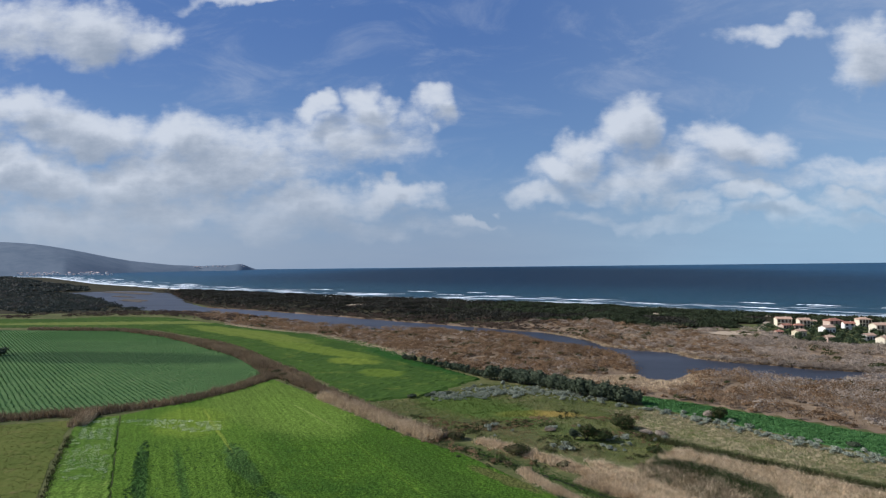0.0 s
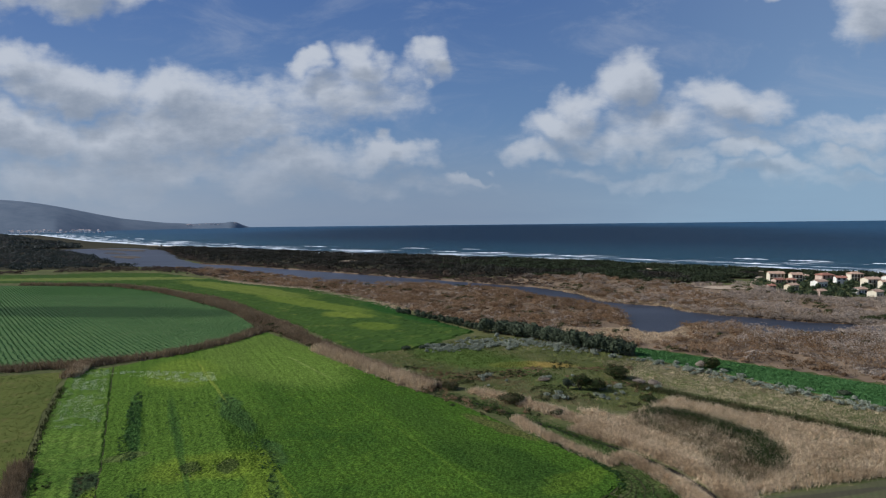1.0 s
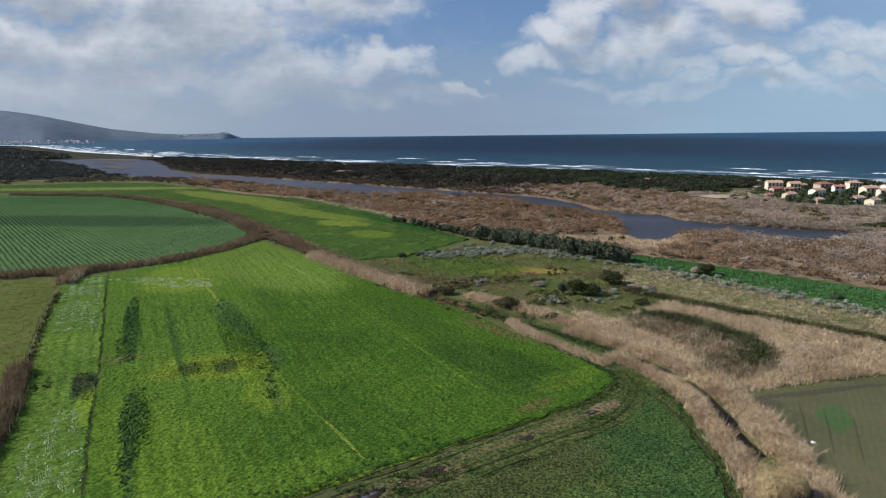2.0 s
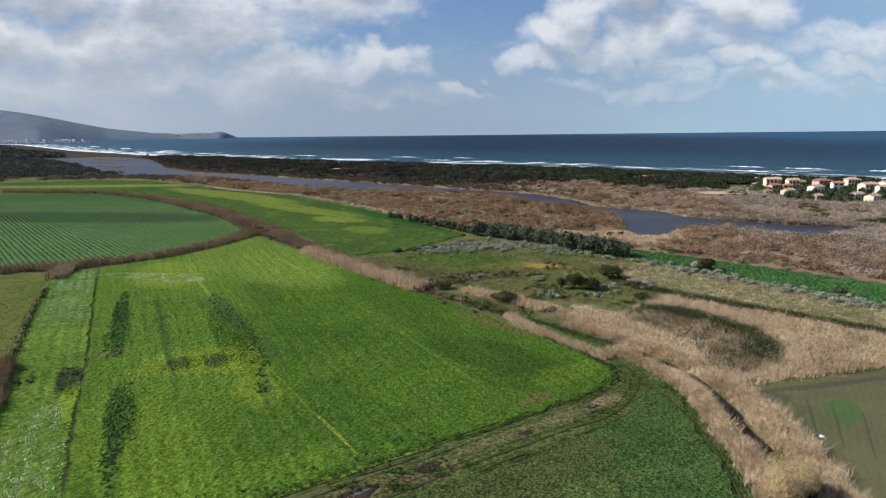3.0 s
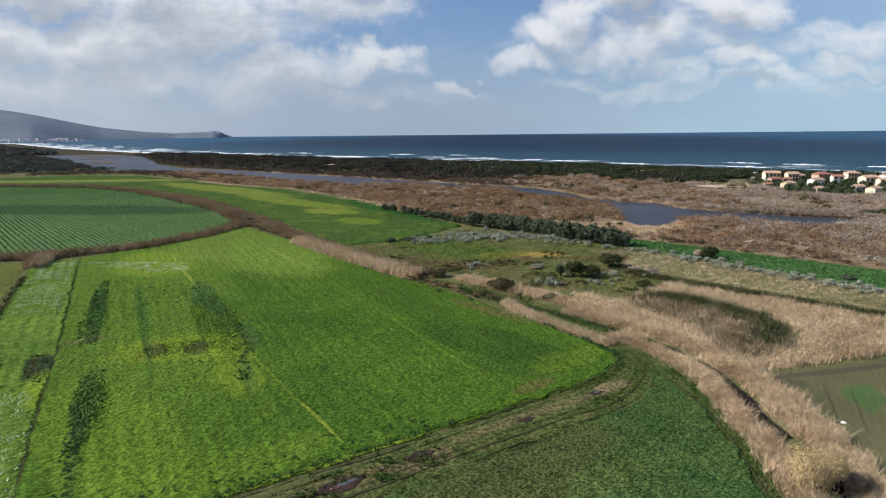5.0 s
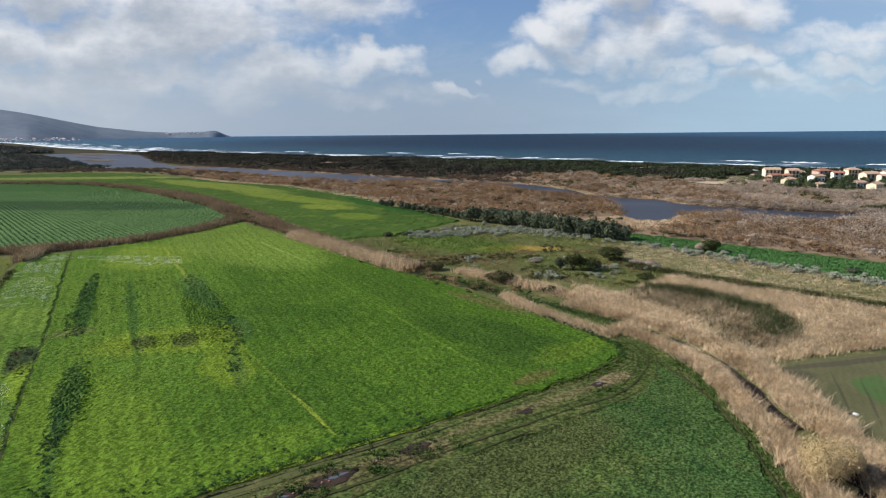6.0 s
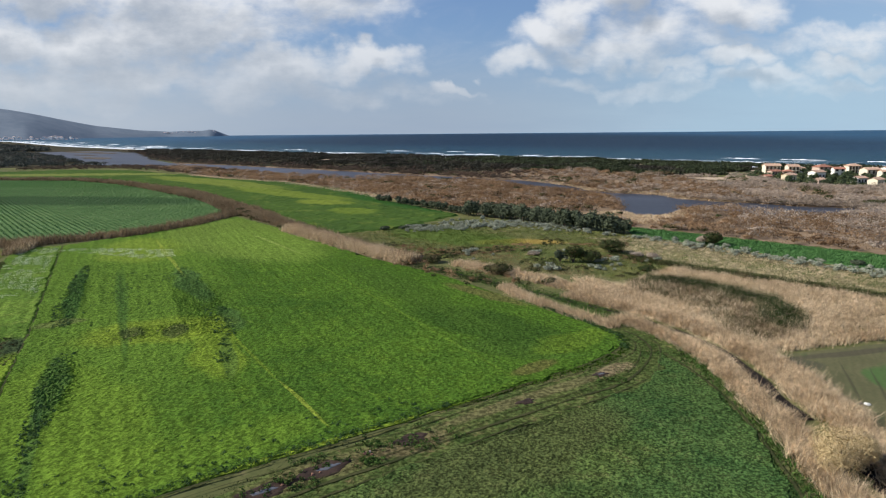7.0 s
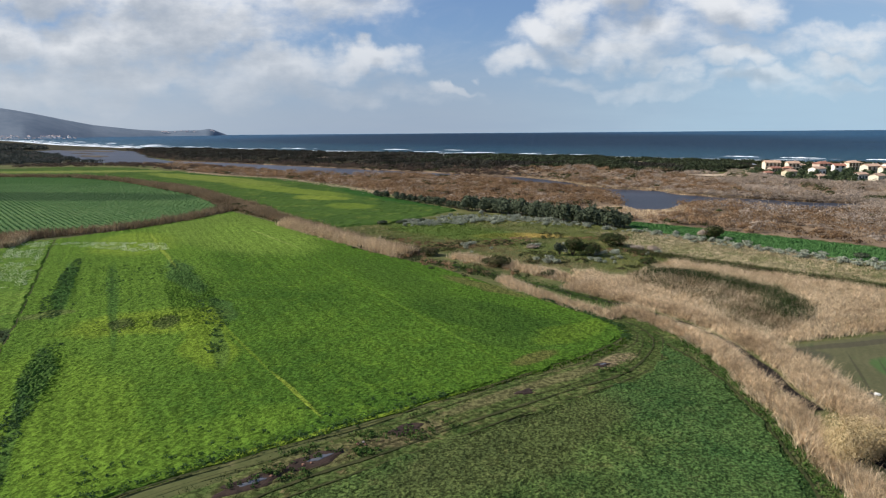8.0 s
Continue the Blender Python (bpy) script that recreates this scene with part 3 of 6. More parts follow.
def leaves(x, y, z, wide, tall, count, size, lumps=4, loose=0.36):
    """Crowns: at each place a lumpy dome of leaf sprays that face outwards, with gaps between."""
    n = len(x)
    wide, tall, size = (np.broadcast_to(np.asarray(v, float), n) for v in (wide, tall, size))
    lump_a, lump_r = rng.uniform(0, math.tau, (n, lumps)), rng.uniform(0.15, 0.55, (n, lumps))
    lump_z, lump_s = rng.uniform(0.32, 0.68, (n, lumps)), rng.uniform(0.42, 0.72, (n, lumps))
    m = n * count
    own, pick = np.repeat(np.arange(n), count), rng.integers(0, lumps, m)
    th, cz = rng.uniform(0, math.tau, m), rng.uniform(-0.45, 1.0, m)
    cr = np.sqrt(1 - cz * cz)
    normal = np.stack((cr * np.cos(th), cr * np.sin(th), cz), 1)
    shell = rng.uniform(0.72, 1.08, m) * lump_s[own, pick]
    cx = lump_r[own, pick] * np.cos(lump_a[own, pick]) + normal[:, 0] * shell
    cy = lump_r[own, pick] * np.sin(lump_a[own, pick]) + normal[:, 1] * shell
    px, py = x[own] + cx * wide[own], y[own] + cy * wide[own]
    pz = z[own] + np.maximum(lump_z[own, pick] + normal[:, 2] * shell * 0.55, 0.03) * tall[own]
    facing = normal + rng.normal(0, loose, (m, 3))
    facing /= np.linalg.norm(facing, axis=1)[:, None]
    side = np.cross(facing, rng.normal(0, 1, (m, 3)))
    side /= np.linalg.norm(side, axis=1)[:, None]
    other = np.cross(facing, side)
    s = (size[own] * rng.uniform(0.6, 1.35, m))[:, None]
    centre = np.stack((px, py, pz), 1)
    out = np.empty((m, 3, 3))
    out[:, 0] = centre - side * s * 0.5 - other * s * 0.35
    out[:, 1] = centre + side * s * 0.5 - other * s * 0.25
    out[:, 2] = centre + other * s * 0.65 + side * s * rng.uniform(-0.3, 0.3, m)[:, None]
    return out


def stuff(name, tris, material, label, category):
    return tagged(new(name, soup(name, tris, material)), label, category, kind="stuff")


def sheet(name, outline, z, material, label, category, ragged=0.35, cell=3.0, kind="structure"):
    """A flat piece of land with an outline of (x, y), its edge a little ragged and turned down into the ground."""
    pts = []
    for (x0, y0), (x1, y1) in zip(outline, outline[1:] + outline[:1]):
        size = math.hypot(x1 - x0, y1 - y0)
        k = max(1, min(60, int(size / cell)))
        for i in range(k):
            t = i / k
            wob = (noise.noise(Vector((x0 + (x1 - x0) * t, y0 + (y1 - y0) * t, z * 50)) * 0.31)) * ragged * 2
            pts.append((x0 + (x1 - x0) * t - (y1 - y0) / size * wob, y0 + (y1 - y0) * t + (x1 - x0) / size * wob))
    bm = bmesh.new()
    top = [bm.verts.new((x, y, z)) for x, y in pts]
    low = [bm.verts.new((x, y, -0.15)) for x, y in pts]
    face = bm.faces.new(top)
    for i in range(len(pts)):
        j = (i + 1) % len(pts)
        bm.faces.new((top[j], top[i], low[i], low[j]))
    bmesh.ops.triangulate(bm, faces=[face])
    bmesh.ops.recalc_face_normals(bm, faces=bm.faces)
    me = bpy.data.meshes.new(name)
    bm.to_mesh(me)
    bm.free()
    me.materials.append(material)
    return tagged(new(name, me), label, category, kind=kind)


TABLE = np.random.default_rng(3).random((128, 128))


def lattice(x, y, cell, seed=0):
    """Smooth random relief between 0 and 1 with features of about the cell's size."""
    u, v = np.asarray(x) / cell + seed * 17.3, np.asarray(y) / cell + seed * 5.9
    i, j = np.floor(u).astype(int), np.floor(v).astype(int)
    a, b = u - i, v - j
    a, b = a * a * (3 - 2 * a), b * b * (3 - 2 * b)
    t = TABLE[i % 128, j % 128] * (1 - a) + TABLE[(i + 1) % 128, j % 128] * a
    w = TABLE[i % 128, (j + 1) % 128] * (1 - a) + TABLE[(i + 1) % 128, (j + 1) % 128] * a
    return t * (1 - b) + w * b


def crop(name, outline, cell, low, relief, material, label, category="crop", rows=None, humps=()):
    """A standing crop: one closed canopy with the relief of its plants, its edge dropping to the soil."""
    a = np.array(outline)
    lo, hi = a.min(0), a.max(0)
    xs, ys = np.arange(lo[0], hi[0] + cell, cell), np.arange(lo[1], hi[1] + cell, cell)
    X, Y = (m.ravel() for m in np.meshgrid(xs, ys))
    X, Y = X + rng.uniform(-0.3, 0.3, X.size) * cell, Y + rng.uniform(-0.3, 0.3, X.size) * cell
    sway = lattice(X, Y, 2.5, 4) * 1.4 - 0.7
    keep = inside(outline, X + sway, Y - sway)
    Z = low + relief * (0.7 * lattice(X, Y, cell * 2.2, 1) ** 1.3 + 0.38 * rng.random(X.size) + 0.35 * lattice(X, Y, 1.7, 2) + 0.35 * lattice(X, Y, 8.0, 3))
    if rows:
        angle, width, deep = rows
        t = -X * math.sin(radians(angle)) + Y * math.cos(radians(angle)) + lattice(X, Y, 30, 5) * 2
        Z -= deep * (0.5 + 0.5 * np.sin(t * math.tau / width)) * lattice(X, Y, 14, 6)
    for cx, cy, rx, ry, angle, rise in humps:
        ca, sa = math.cos(radians(angle)), math.sin(radians(angle))
        u, v = (X - cx) * ca + (Y - cy) * sa, -(X - cx) * sa + (Y - cy) * ca
        Z += rise * np.clip(1.3 - (u / rx) ** 2 - (v / ry) ** 2, 0, 1) * rng.random(X.size)
    n = len(xs)
    q = (np.arange(len(ys) - 1)[:, None] * n + np.arange(n - 1)[None, :]).ravel()
    quads = np.stack((q, q + 1, q + n + 1, q + n), 1)
    count = keep[quads].sum(1)
    quads = quads[count > 0]
    Z = np.where(keep, Z, 0.02)
    used, back = np.unique(quads, return_inverse=True)
    me = mesh_of(name, np.stack((X[used], Y[used], Z[used]), 1), back.reshape(-1, 4), material)
    return tagged(new(name, me), label, category, kind="stuff")


def ribbon(line, half, z=0.0):
    """Vertices and faces of a band along a line; half: half its width at each point."""
    line = [Vector(p) for p in line]
    verts, faces = [], []
    for i, p in enumerate(line):
        d = (line[min(i + 1, len(line) - 1)] - line[max(i - 1, 0)]).normalized()
        s = Vector((-d.y, d.x)) * half[i]
        verts += [(p.x + s.x, p.y + s.y, z), (p.x - s.x, p.y - s.y, z)]
        if i:
            faces.append((2 * i - 2, 2 * i - 1, 2 * i + 1, 2 * i))
    return verts, faces


def smooth_line(line, step):
    """Points every step metres or so along a rounded course through the given ones."""
    out = []
    pts = [Vector(p) for p in line]
    for i in range(len(pts) - 1):
        a, b, c, d = pts[max(i - 1, 0)], pts[i], pts[i + 1], pts[min(i + 2, len(pts) - 1)]
        k = max(1, int((c - b).length / step))
        for j in range(k):
            t = j / k
            out.append(0.5 * ((2 * b) + (c - a) * t + (2 * a - 5 * b + 4 * c - d) * t * t + (3 * b - a - 3 * c + d) * t ** 3))
    return out + [pts[-1]]


# ---- the lie of the land ----
COAST = [(-5200, 3300), (-2600, 3000), (-1737, 2560), (-949, 1600), (-546, 1200), (-316, 1000), (-155, 870), (-32, 782), (69, 710), (151, 642), (217, 580), (270, 528), (334, 468), (450, 352), (700, 95), (1500, -760), (5200, -4800)]
FAR_BANK = [(-675, 1128), (-560, 1105), (-470, 994), (-355, 784), (-282, 680), (-246, 659), (-206, 632), (-140, 578), (-84, 533), (-52, 505), (-12, 474), (14, 452), (37, 433), (54, 420), (65, 407), (70, 391), (79, 374), (82.5, 347),
            (97, 333), (112, 322), (114, 308), (126, 294), (141, 285), (149, 277.5), (158, 271), (168, 267), (184, 260), (205, 248)]
NEAR_BANK = [(-690, 1050), (-597, 960), (-510, 862), (-366, 676), (-313, 640), (-268, 618), (-222, 594), (-190, 568), (-153, 530), (-119, 492), (-91, 466), (-68, 451), (-46, 442), (-25, 438), (2, 434), (22, 418), (35, 401), (50, 368), (58, 354), (69, 341),
             (77, 325), (84, 305), (83, 285), (77, 266), (78.6, 253), (84.7, 250), (94.6, 260), (98.6, 266), (106, 270), (119, 265), (125, 253), (133, 247), (145, 248), (159, 251), (175, 251), (205, 242)]
RIVER = FAR_BANK + NEAR_BANK[::-1]
coast_x, coast_y = np.array([p[0] for p in COAST], float), np.array([p[1] for p in COAST], float)


def off_shore(x, y):
    """Metres past the water's edge, negative on land."""
    best = np.full(x.shape, 1e9)
    for (x0, y0), (x1, y1) in zip(COAST, COAST[1:]):
        dx, dy = x1 - x0, y1 - y0
        t = np.clip(((x - x0) * dx + (y - y0) * dy) / (dx * dx + dy * dy), 0, 1)
        best = np.minimum(best, np.hypot(x - x0 - dx * t, y - y0 - dy * t))
    return np.where(y > np.interp(x, coast_x, coast_y), best, -best)


def from_river(x, y):
    """Metres from the river's bank, negative in the water."""
    best = np.full(x.shape, 1e9)
    for (x0, y0), (x1, y1) in zip(RIVER, RIVER[1:] + RIVER[:1]):
        dx, dy = x1 - x0, y1 - y0
        t = np.clip(((x - x0) * dx + (y - y0) * dy) / (dx * dx + dy * dy), 0, 1)
        best = np.minimum(best, np.hypot(x - x0 - dx * t, y - y0 - dy * t))
    return np.where(inside(RIVER, x, y), -best, best) + (ripple(x, y, 7.0, 1.0) - 0.5) * 3


def height(x, y):
    x, y = np.asarray(x, float), np.asarray(y, float)
    sea, river = off_shore(x, y), from_river(x, y)
    dune = smoothstep(5, 60, river) * smoothstep(-330, -120, sea) * (2.6 + 1.6 * ripple(x, y, 28.0, 3.0))
    dune *= smoothstep(-700, -420, x)
    h = dune * smoothstep(0, -55, sea)
    h = h - 1.6 * smoothstep(2.5, -2.5, river)
    return np.where(sea > -40, h * smoothstep(0, -40, sea) + smoothstep(-12, 60, sea) * -4.0, h)


def spaced(lo, hi, near_lo, near_hi, step, grow):
    mid = list(np.arange(near_lo, near_hi + step, step))
    for edge, sign in ((near_lo, -1), (near_hi, 1)):
        at, gap = mid[0] if sign < 0 else mid[-1], step
        while lo < at < hi:
            gap *= grow
            at += sign * gap
            mid = [max(at, lo)] + mid if sign < 0 else mid + [min(at, hi)]
    return np.array(mid)


gx, gy = spaced(-5200, 5200, -360, 380, 4.0, 1.12), spaced(-900, 4960, -40, 720, 4.0, 1.10)
X, Y = np.meshgrid(gx, gy)
Zs = height(X.ravel(), Y.ravel())
nx, ny = len(gx), len(gy)
idx = np.arange(nx * ny).reshape(ny, nx)
ground_quads = quads = np.stack((idx[:-1, :-1], idx[:-1, 1:], idx[1:, 1:], idx[1:, :-1]), -1).reshape(-1, 4)
ground_ob = tagged(new("ground", mesh_of("ground", np.stack((X.ravel(), Y.ravel(), Zs), 1), ground_quads, M_GROUND, True)), "flat coastal plain of rough olive pasture and soil", "ground", kind="structure")

# sea
sx = spaced(-5200, 5200, -700, 420, 12.0, 1.13)
sk = np.concatenate(([0.0], np.cumsum(6.0 * 1.075 ** np.arange(60))))
sk = np.append(sk[sk < 4800], 9000.0)
SX, SK = np.meshgrid(sx, sk)
base = np.interp(SX, coast_x, coast_y) - 14
SY = np.minimum(base + SK * 1.35, 4955.0)
idx = np.arange(SX.size).reshape(SX.shape)
quads = np.stack((idx[:-1, :-1], idx[:-1, 1:], idx[1:, 1:], idx[1:, :-1]), -1).reshape(-1, 4)
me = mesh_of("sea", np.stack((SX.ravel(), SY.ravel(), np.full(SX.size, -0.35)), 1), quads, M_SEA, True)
me.attributes.new("shore", "FLOAT", "POINT").data.foreach_set("value", np.maximum(off_shore(SX.ravel(), SY.ravel()), 0).astype(np.float32))
me.attributes.new("along", "FLOAT", "POINT").data.foreach_set("value", (SX.ravel() * 0.75 - SY.ravel() * 0.65).astype(np.float32))
tagged(new("sea", me), "deep blue choppy sea with white surf along the beach", "water", kind="structure")

# river
v = [(-1000, 180, -0.40), (330, 180, -0.40), (330, 700, -0.40), (-1000, 1500, -0.40)]
f = [(0, 1, 2, 3)]
tagged(new("river", mesh_of("river", v, f, M_RIVER)), "slow grey river winding behind the beach", "water", kind="structure")

# far headland
HEAD = [(-1.3, 3500, 150), (-.95, 3600, 215), (-.72, 3800, 202), (-.666, 3850, 180), (-.631, 3900, 148), (-.585, 4000, 108), (-.542, 4100, 78), (-.469, 4250, 46), (-.423, 4400, 36), (-.396, 4450, 40), (-.372, 4500, 40), (-.359, 4550, 50), (-.35, 4600, 42), (-.343, 4620, 26), (-.333, 4650, 10), (-.325, 4660, -6)]
hu, hd, hz = (np.array([p[i] for p in HEAD]) for i in range(3))
us, ks = np.linspace(-1.3, -.325, 190), np.linspace(-1, 1, 36)
U, K = np.meshgrid(us, ks)
ridge, far = np.interp(us, hu, hz), np.interp(us, hu, hd)
round_ridge = np.convolve(np.pad(ridge, 14, mode="edge"), np.ones(29) / 29, "valid")
ridge = ridge + (round_ridge - ridge) * smoothstep(-0.5, -0.62, us)
ridge, far = np.broadcast_to(ridge, U.shape), np.broadcast_to(far, U.shape)
bumps = np.array([noise.fractal(Vector((a * 42, b * 4.5, 0)), 0.8, 2.0, 6) for a, b in zip(U.ravel(), K.ravel())]).reshape(U.shape)
deep_k = np.where(K < 0, far + K * np.clip(ridge * 5.0, 60, 800), far + K * 250)
HZ = ridge * (1 - np.abs(K) ** 1.35) * (1 + 0.012 * bumps * (K < -0.05)) - 2 + bumps * 0.4
idx = np.arange(U.size).reshape(U.shape)
quads = np.stack((idx[:-1, :-1], idx[:-1, 1:], idx[1:, 1:], idx[1:, :-1]), -1).reshape(-1, 4)
tagged(new("backdrop", mesh_of("backdrop", np.stack(((U * deep_k).ravel(), deep_k.ravel(), HZ.ravel()), 1), quads, M_HILL, True)), "wooded headland across the bay, tinted blue-grey for haze", "hill", kind="structure")

# ---- fields and tracks ----
MAIN = [(-79, 256), (-50, 220), (-16, 172), (0, 155), (8, 143.5), (18, 128), (25.6, 117.5), (29.4, 112), (29.2, 106.5), (26, 102), (20, 97.6), (12.7, 92.4), (6.6, 88.6), (-0.3, 83.7), (-7.5, 79), (-13.9, 75), (-19.5, 71.6), (-25.5, 67.7), (-38.6, 57), (-45.6, 70.3), (-59.3, 97), (-69.2, 117), (-85, 147), (-107.8, 190.6), (-110.6, 196), (-99, 211), (-86, 234)]
FLOWER = [(-38.9, 56.6), (-46.0, 70.3), (-59.7, 97), (-69.6, 117), (-85.4, 147), (-108.2, 190.6), (-111.2, 196), (-121, 190), (-104, 156), (-88, 126), (-79, 109), (-60, 74), (-50, 54)]
STUB = [(-123, 190), (-146, 184), (-260, 170), (-240, 40), (-60, 40), (-63, 74), (-80, 108), (-90, 126), (-106, 156)]
LEFT = [(-146, 195), (-131, 201), (-101, 219), (-88, 246), (-89, 274), (-106, 304), (-149, 359), (-203, 419), (-246, 447), (-345, 460), (-470, 440), (-330, 190), (-200, 186)]
FAR = [(-440, 520), (-421, 553), (-365, 552), (-331, 572), (-267, 557), (-187, 487), (-154, 456), (-98, 416), (-60, 370), (-36, 334), (-24, 306), (8, 254), (-14, 222), (-32, 214), (-60, 258), (-78, 286), (-104, 322), (-124, 352), (-152, 386), (-180, 412), (-224, 453), (-300, 478), (-420, 484)]
LOWER = [(-60, 28), (-18, 62), (-7, 68.5), (3, 75.5), (17, 84), (27, 90.5), (31.5, 96), (33.6, 101.5), (35.0, 96), (35.7, 88), (35.1, 79), (33.9, 71.4), (33, 66.2), (31, 60), (26, 45), (10, 25)]
STRIP = [(64, 222), (79, 208), (121, 165), (150, 135), (138, 116), (107, 148), (94, 164), (79, 186), (62, 205)]
BARE = [(50, 101), (57.5, 102.4), (75, 107), (110, 114.5), (125, 60), (70, 40), (51, 58), (49.2, 72), (49.6, 84), (49.4, 93)]
sheet("field_1", MAIN, 0.10, M_MAIN, "bright green clover field with darker and yellow patches", "field")
sheet("field_2", FLOWER, 0.09, M_FLOWER, "green field strip with drifts of small white flowers", "field")
sheet("field_3", STUB, 0.08, M_STUBBLE, "brownish green field of short dry grass", "field")
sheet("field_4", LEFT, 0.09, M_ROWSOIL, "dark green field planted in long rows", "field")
sheet("field_5", FAR, 0.08, M_FAR, "green meadow streaked with yellow flowers", "field", 1.0)
sheet("field_6", LOWER, 0.11, M_BEET, "dark green low crop beside the farm track", "field")
sheet("field_7", STRIP, 0.10, M_STRIP, "narrow vivid green strip of young wheat", "field")
sheet("field_8", BARE, 0.07, M_BARE, "grey-green bare field with faint tillage lines", "field")

TRACK = [(-62, 30), (-40, 47), (-20, 62.5), (-9.5, 71), (0, 77.9), (12, 85.7), (23, 92.2), (29.5, 97.4), (32.3, 103), (31.5, 112), (26, 121), (18, 133)]
v, f = ribbon(smooth_line(TRACK, 2.0), [4.0 + 0.35 * math.sin(i * 0.9) + 0.25 * math.sin(i * 2.3) for i in range(400)], 0.125)
tagged(new("road", mesh_of("road", v, f, M_TRACK)), "grassy dirt farm track round the field's edge", "track", kind="structure")
RUTS = [([(-44, 53), (-25.3, 67.0), (-19.6, 70.9), (-13.9, 74.3), (-7.5, 78.1), (-0.3, 82.9), (6.6, 87.8), (13.6, 92.6), (21.7, 98.4), (26.2, 102.2), (28.2, 105.2), (28.5, 109.5)], 0.13),
        ([(-43, 51.6), (-24.6, 65.6), (-13.2, 72.9), (0.3, 81.6), (7.2, 86.4), (14.2, 91.2), (22.4, 96.8), (28.6, 101.4), (30.6, 105), (30.8, 109), (28.4, 114.6)], 0.07),
        ([(-36, 49.5), (-25, 58.2), (-13.9, 66.3), (-8.6, 70.0), (-2.5, 74.0), (3.9, 78.6), (10.6, 82.8), (17.3, 86.9), (23.2, 90.5), (28.5, 95.7), (31.9, 102.2), (32.8, 107.2), (31.2, 112.0), (26, 120)], 0.19),
        ([(-35, 48.0), (-12.8, 65.0), (-1.4, 72.6), (11.6, 81.4), (24.2, 89.2), (29.9, 94.8), (33.4, 101.8), (34.2, 107.4), (32.6, 112.8)], 0.09),
        ([(-14.6, 67.5), (-3.2, 75.1), (9.8, 83.9), (22.4, 91.7), (27.6, 96.6), (30.6, 102.6), (31.4, 107)], 0.06)]
for course, size in RUTS:
    mid = smooth_line(course, 0.7)
    edge = [(p.x + 0.10 * math.sin(i * 0.37 + size * 40), p.y + 0.10 * math.cos(i * 0.29 + size * 30)) for i, p in enumerate(mid)]
    v, f = ribbon(edge, [max(0.02, size * (0.8 + 0.35 * math.sin(i * 0.23 + size * 50) + 0.3 * math.sin(i * 1.3 + size * 90))) for i in range(len(edge))], 0.20)
    tagged(new("wheel_rut", mesh_of("wheel_rut", v, f, M_RUT)), "dark wheel rut pressed into the farm track", "wheel rut", "ruts of the track", "structure")
v, f = ribbon(smooth_line([(-110.8, 196), (-108, 190.6), (-85.2, 147), (-69.4, 117), (-59.5, 97), (-45.8, 70.3), (-38.8, 56.8)], 3), [0.15 + 0.06 * math.sin(i * 0.9) for i in range(400)], 0.14)
tagged(new("furrow", mesh_of("furrow", v, f, M_RUT)), "narrow dark furrow between two green fields", "furrow", kind="structure")
v, f = ribbon(smooth_line([(33.9, 102), (35.3, 96), (36.0, 88), (35.4, 79), (34.2, 71.4), (33.3, 66.2), (31.2, 59.5)], 2), [0.17] * 400, 0.16)
tagged(new("furrow", mesh_of("furrow", v, f, M_RUT)), "thin dark furrow at the low crop's edge", "furrow", kind="structure")


def blob(name, cx, cy, rx, ry, angle, z, material, label, category, seed, kind=""):
    """A flat patch with an uneven rim and a slightly raised middle."""
    bm = bmesh.new()
    ca, sa = math.cos(radians(angle)), math.sin(radians(angle))
    rings = []
    for r, dz in ((1.0, -0.06), (0.8, 0.0), (0.45, 0.012)):
        ring = []
        for i in range(36):
            a = i / 36 * math.tau
            k = r * (1 + 0.55 * noise.noise(Vector((math.cos(a) * 1.7 + seed, math.sin(a) * 1.7, seed * 2.3))))
            px, py = math.cos(a) * rx * k, math.sin(a) * ry * k
            ring.append(bm.verts.new((cx + px * ca - py * sa, cy + px * sa + py * ca, z + dz)))
        rings.append(ring)
    for a, b in zip(rings, rings[1:]):
        for i in range(36):
            bm.faces.new((a[i], a[(i + 1) % 36], b[(i + 1) % 36], b[i]))
    bm.faces.new(rings[-1])
    me = bpy.data.meshes.new(name)
    bm.to_mesh(me)
    bm.free()
    me.materials.append(material)
    return tagged(new(name, me), label, category, kind=kind)


for i, (cx, cy, rx, ry, wet) in enumerate(((-16.1, 67.6, 2.4, 1.0, 1), (-10.8, 71.6, 2.5, 1.1, 1), (-2.8, 77.2, 1.5, 1.0, 0), (22.4, 94.3, 1.0, 0.6, 1), (11.1, 86.2, 1.1, 0.6, 0), (-22.5, 62.0, 2.0, 0.7, 1))):
    blob("mud_patch", cx, cy, rx * 1.2, ry * 1.15, 33, 0.20, M_MUD, "dark wet mud patch in the middle of the track", "mud", i * 1.7 + 0.4, "structure")
    if wet:
        blob("puddle", cx + 0.15, cy + 0.1, rx * 0.55, ry * 0.36, 33, 0.245, M_PUDDLE, "shallow puddle shining in the mud", "puddle", i * 2.9 + 3, "structure")

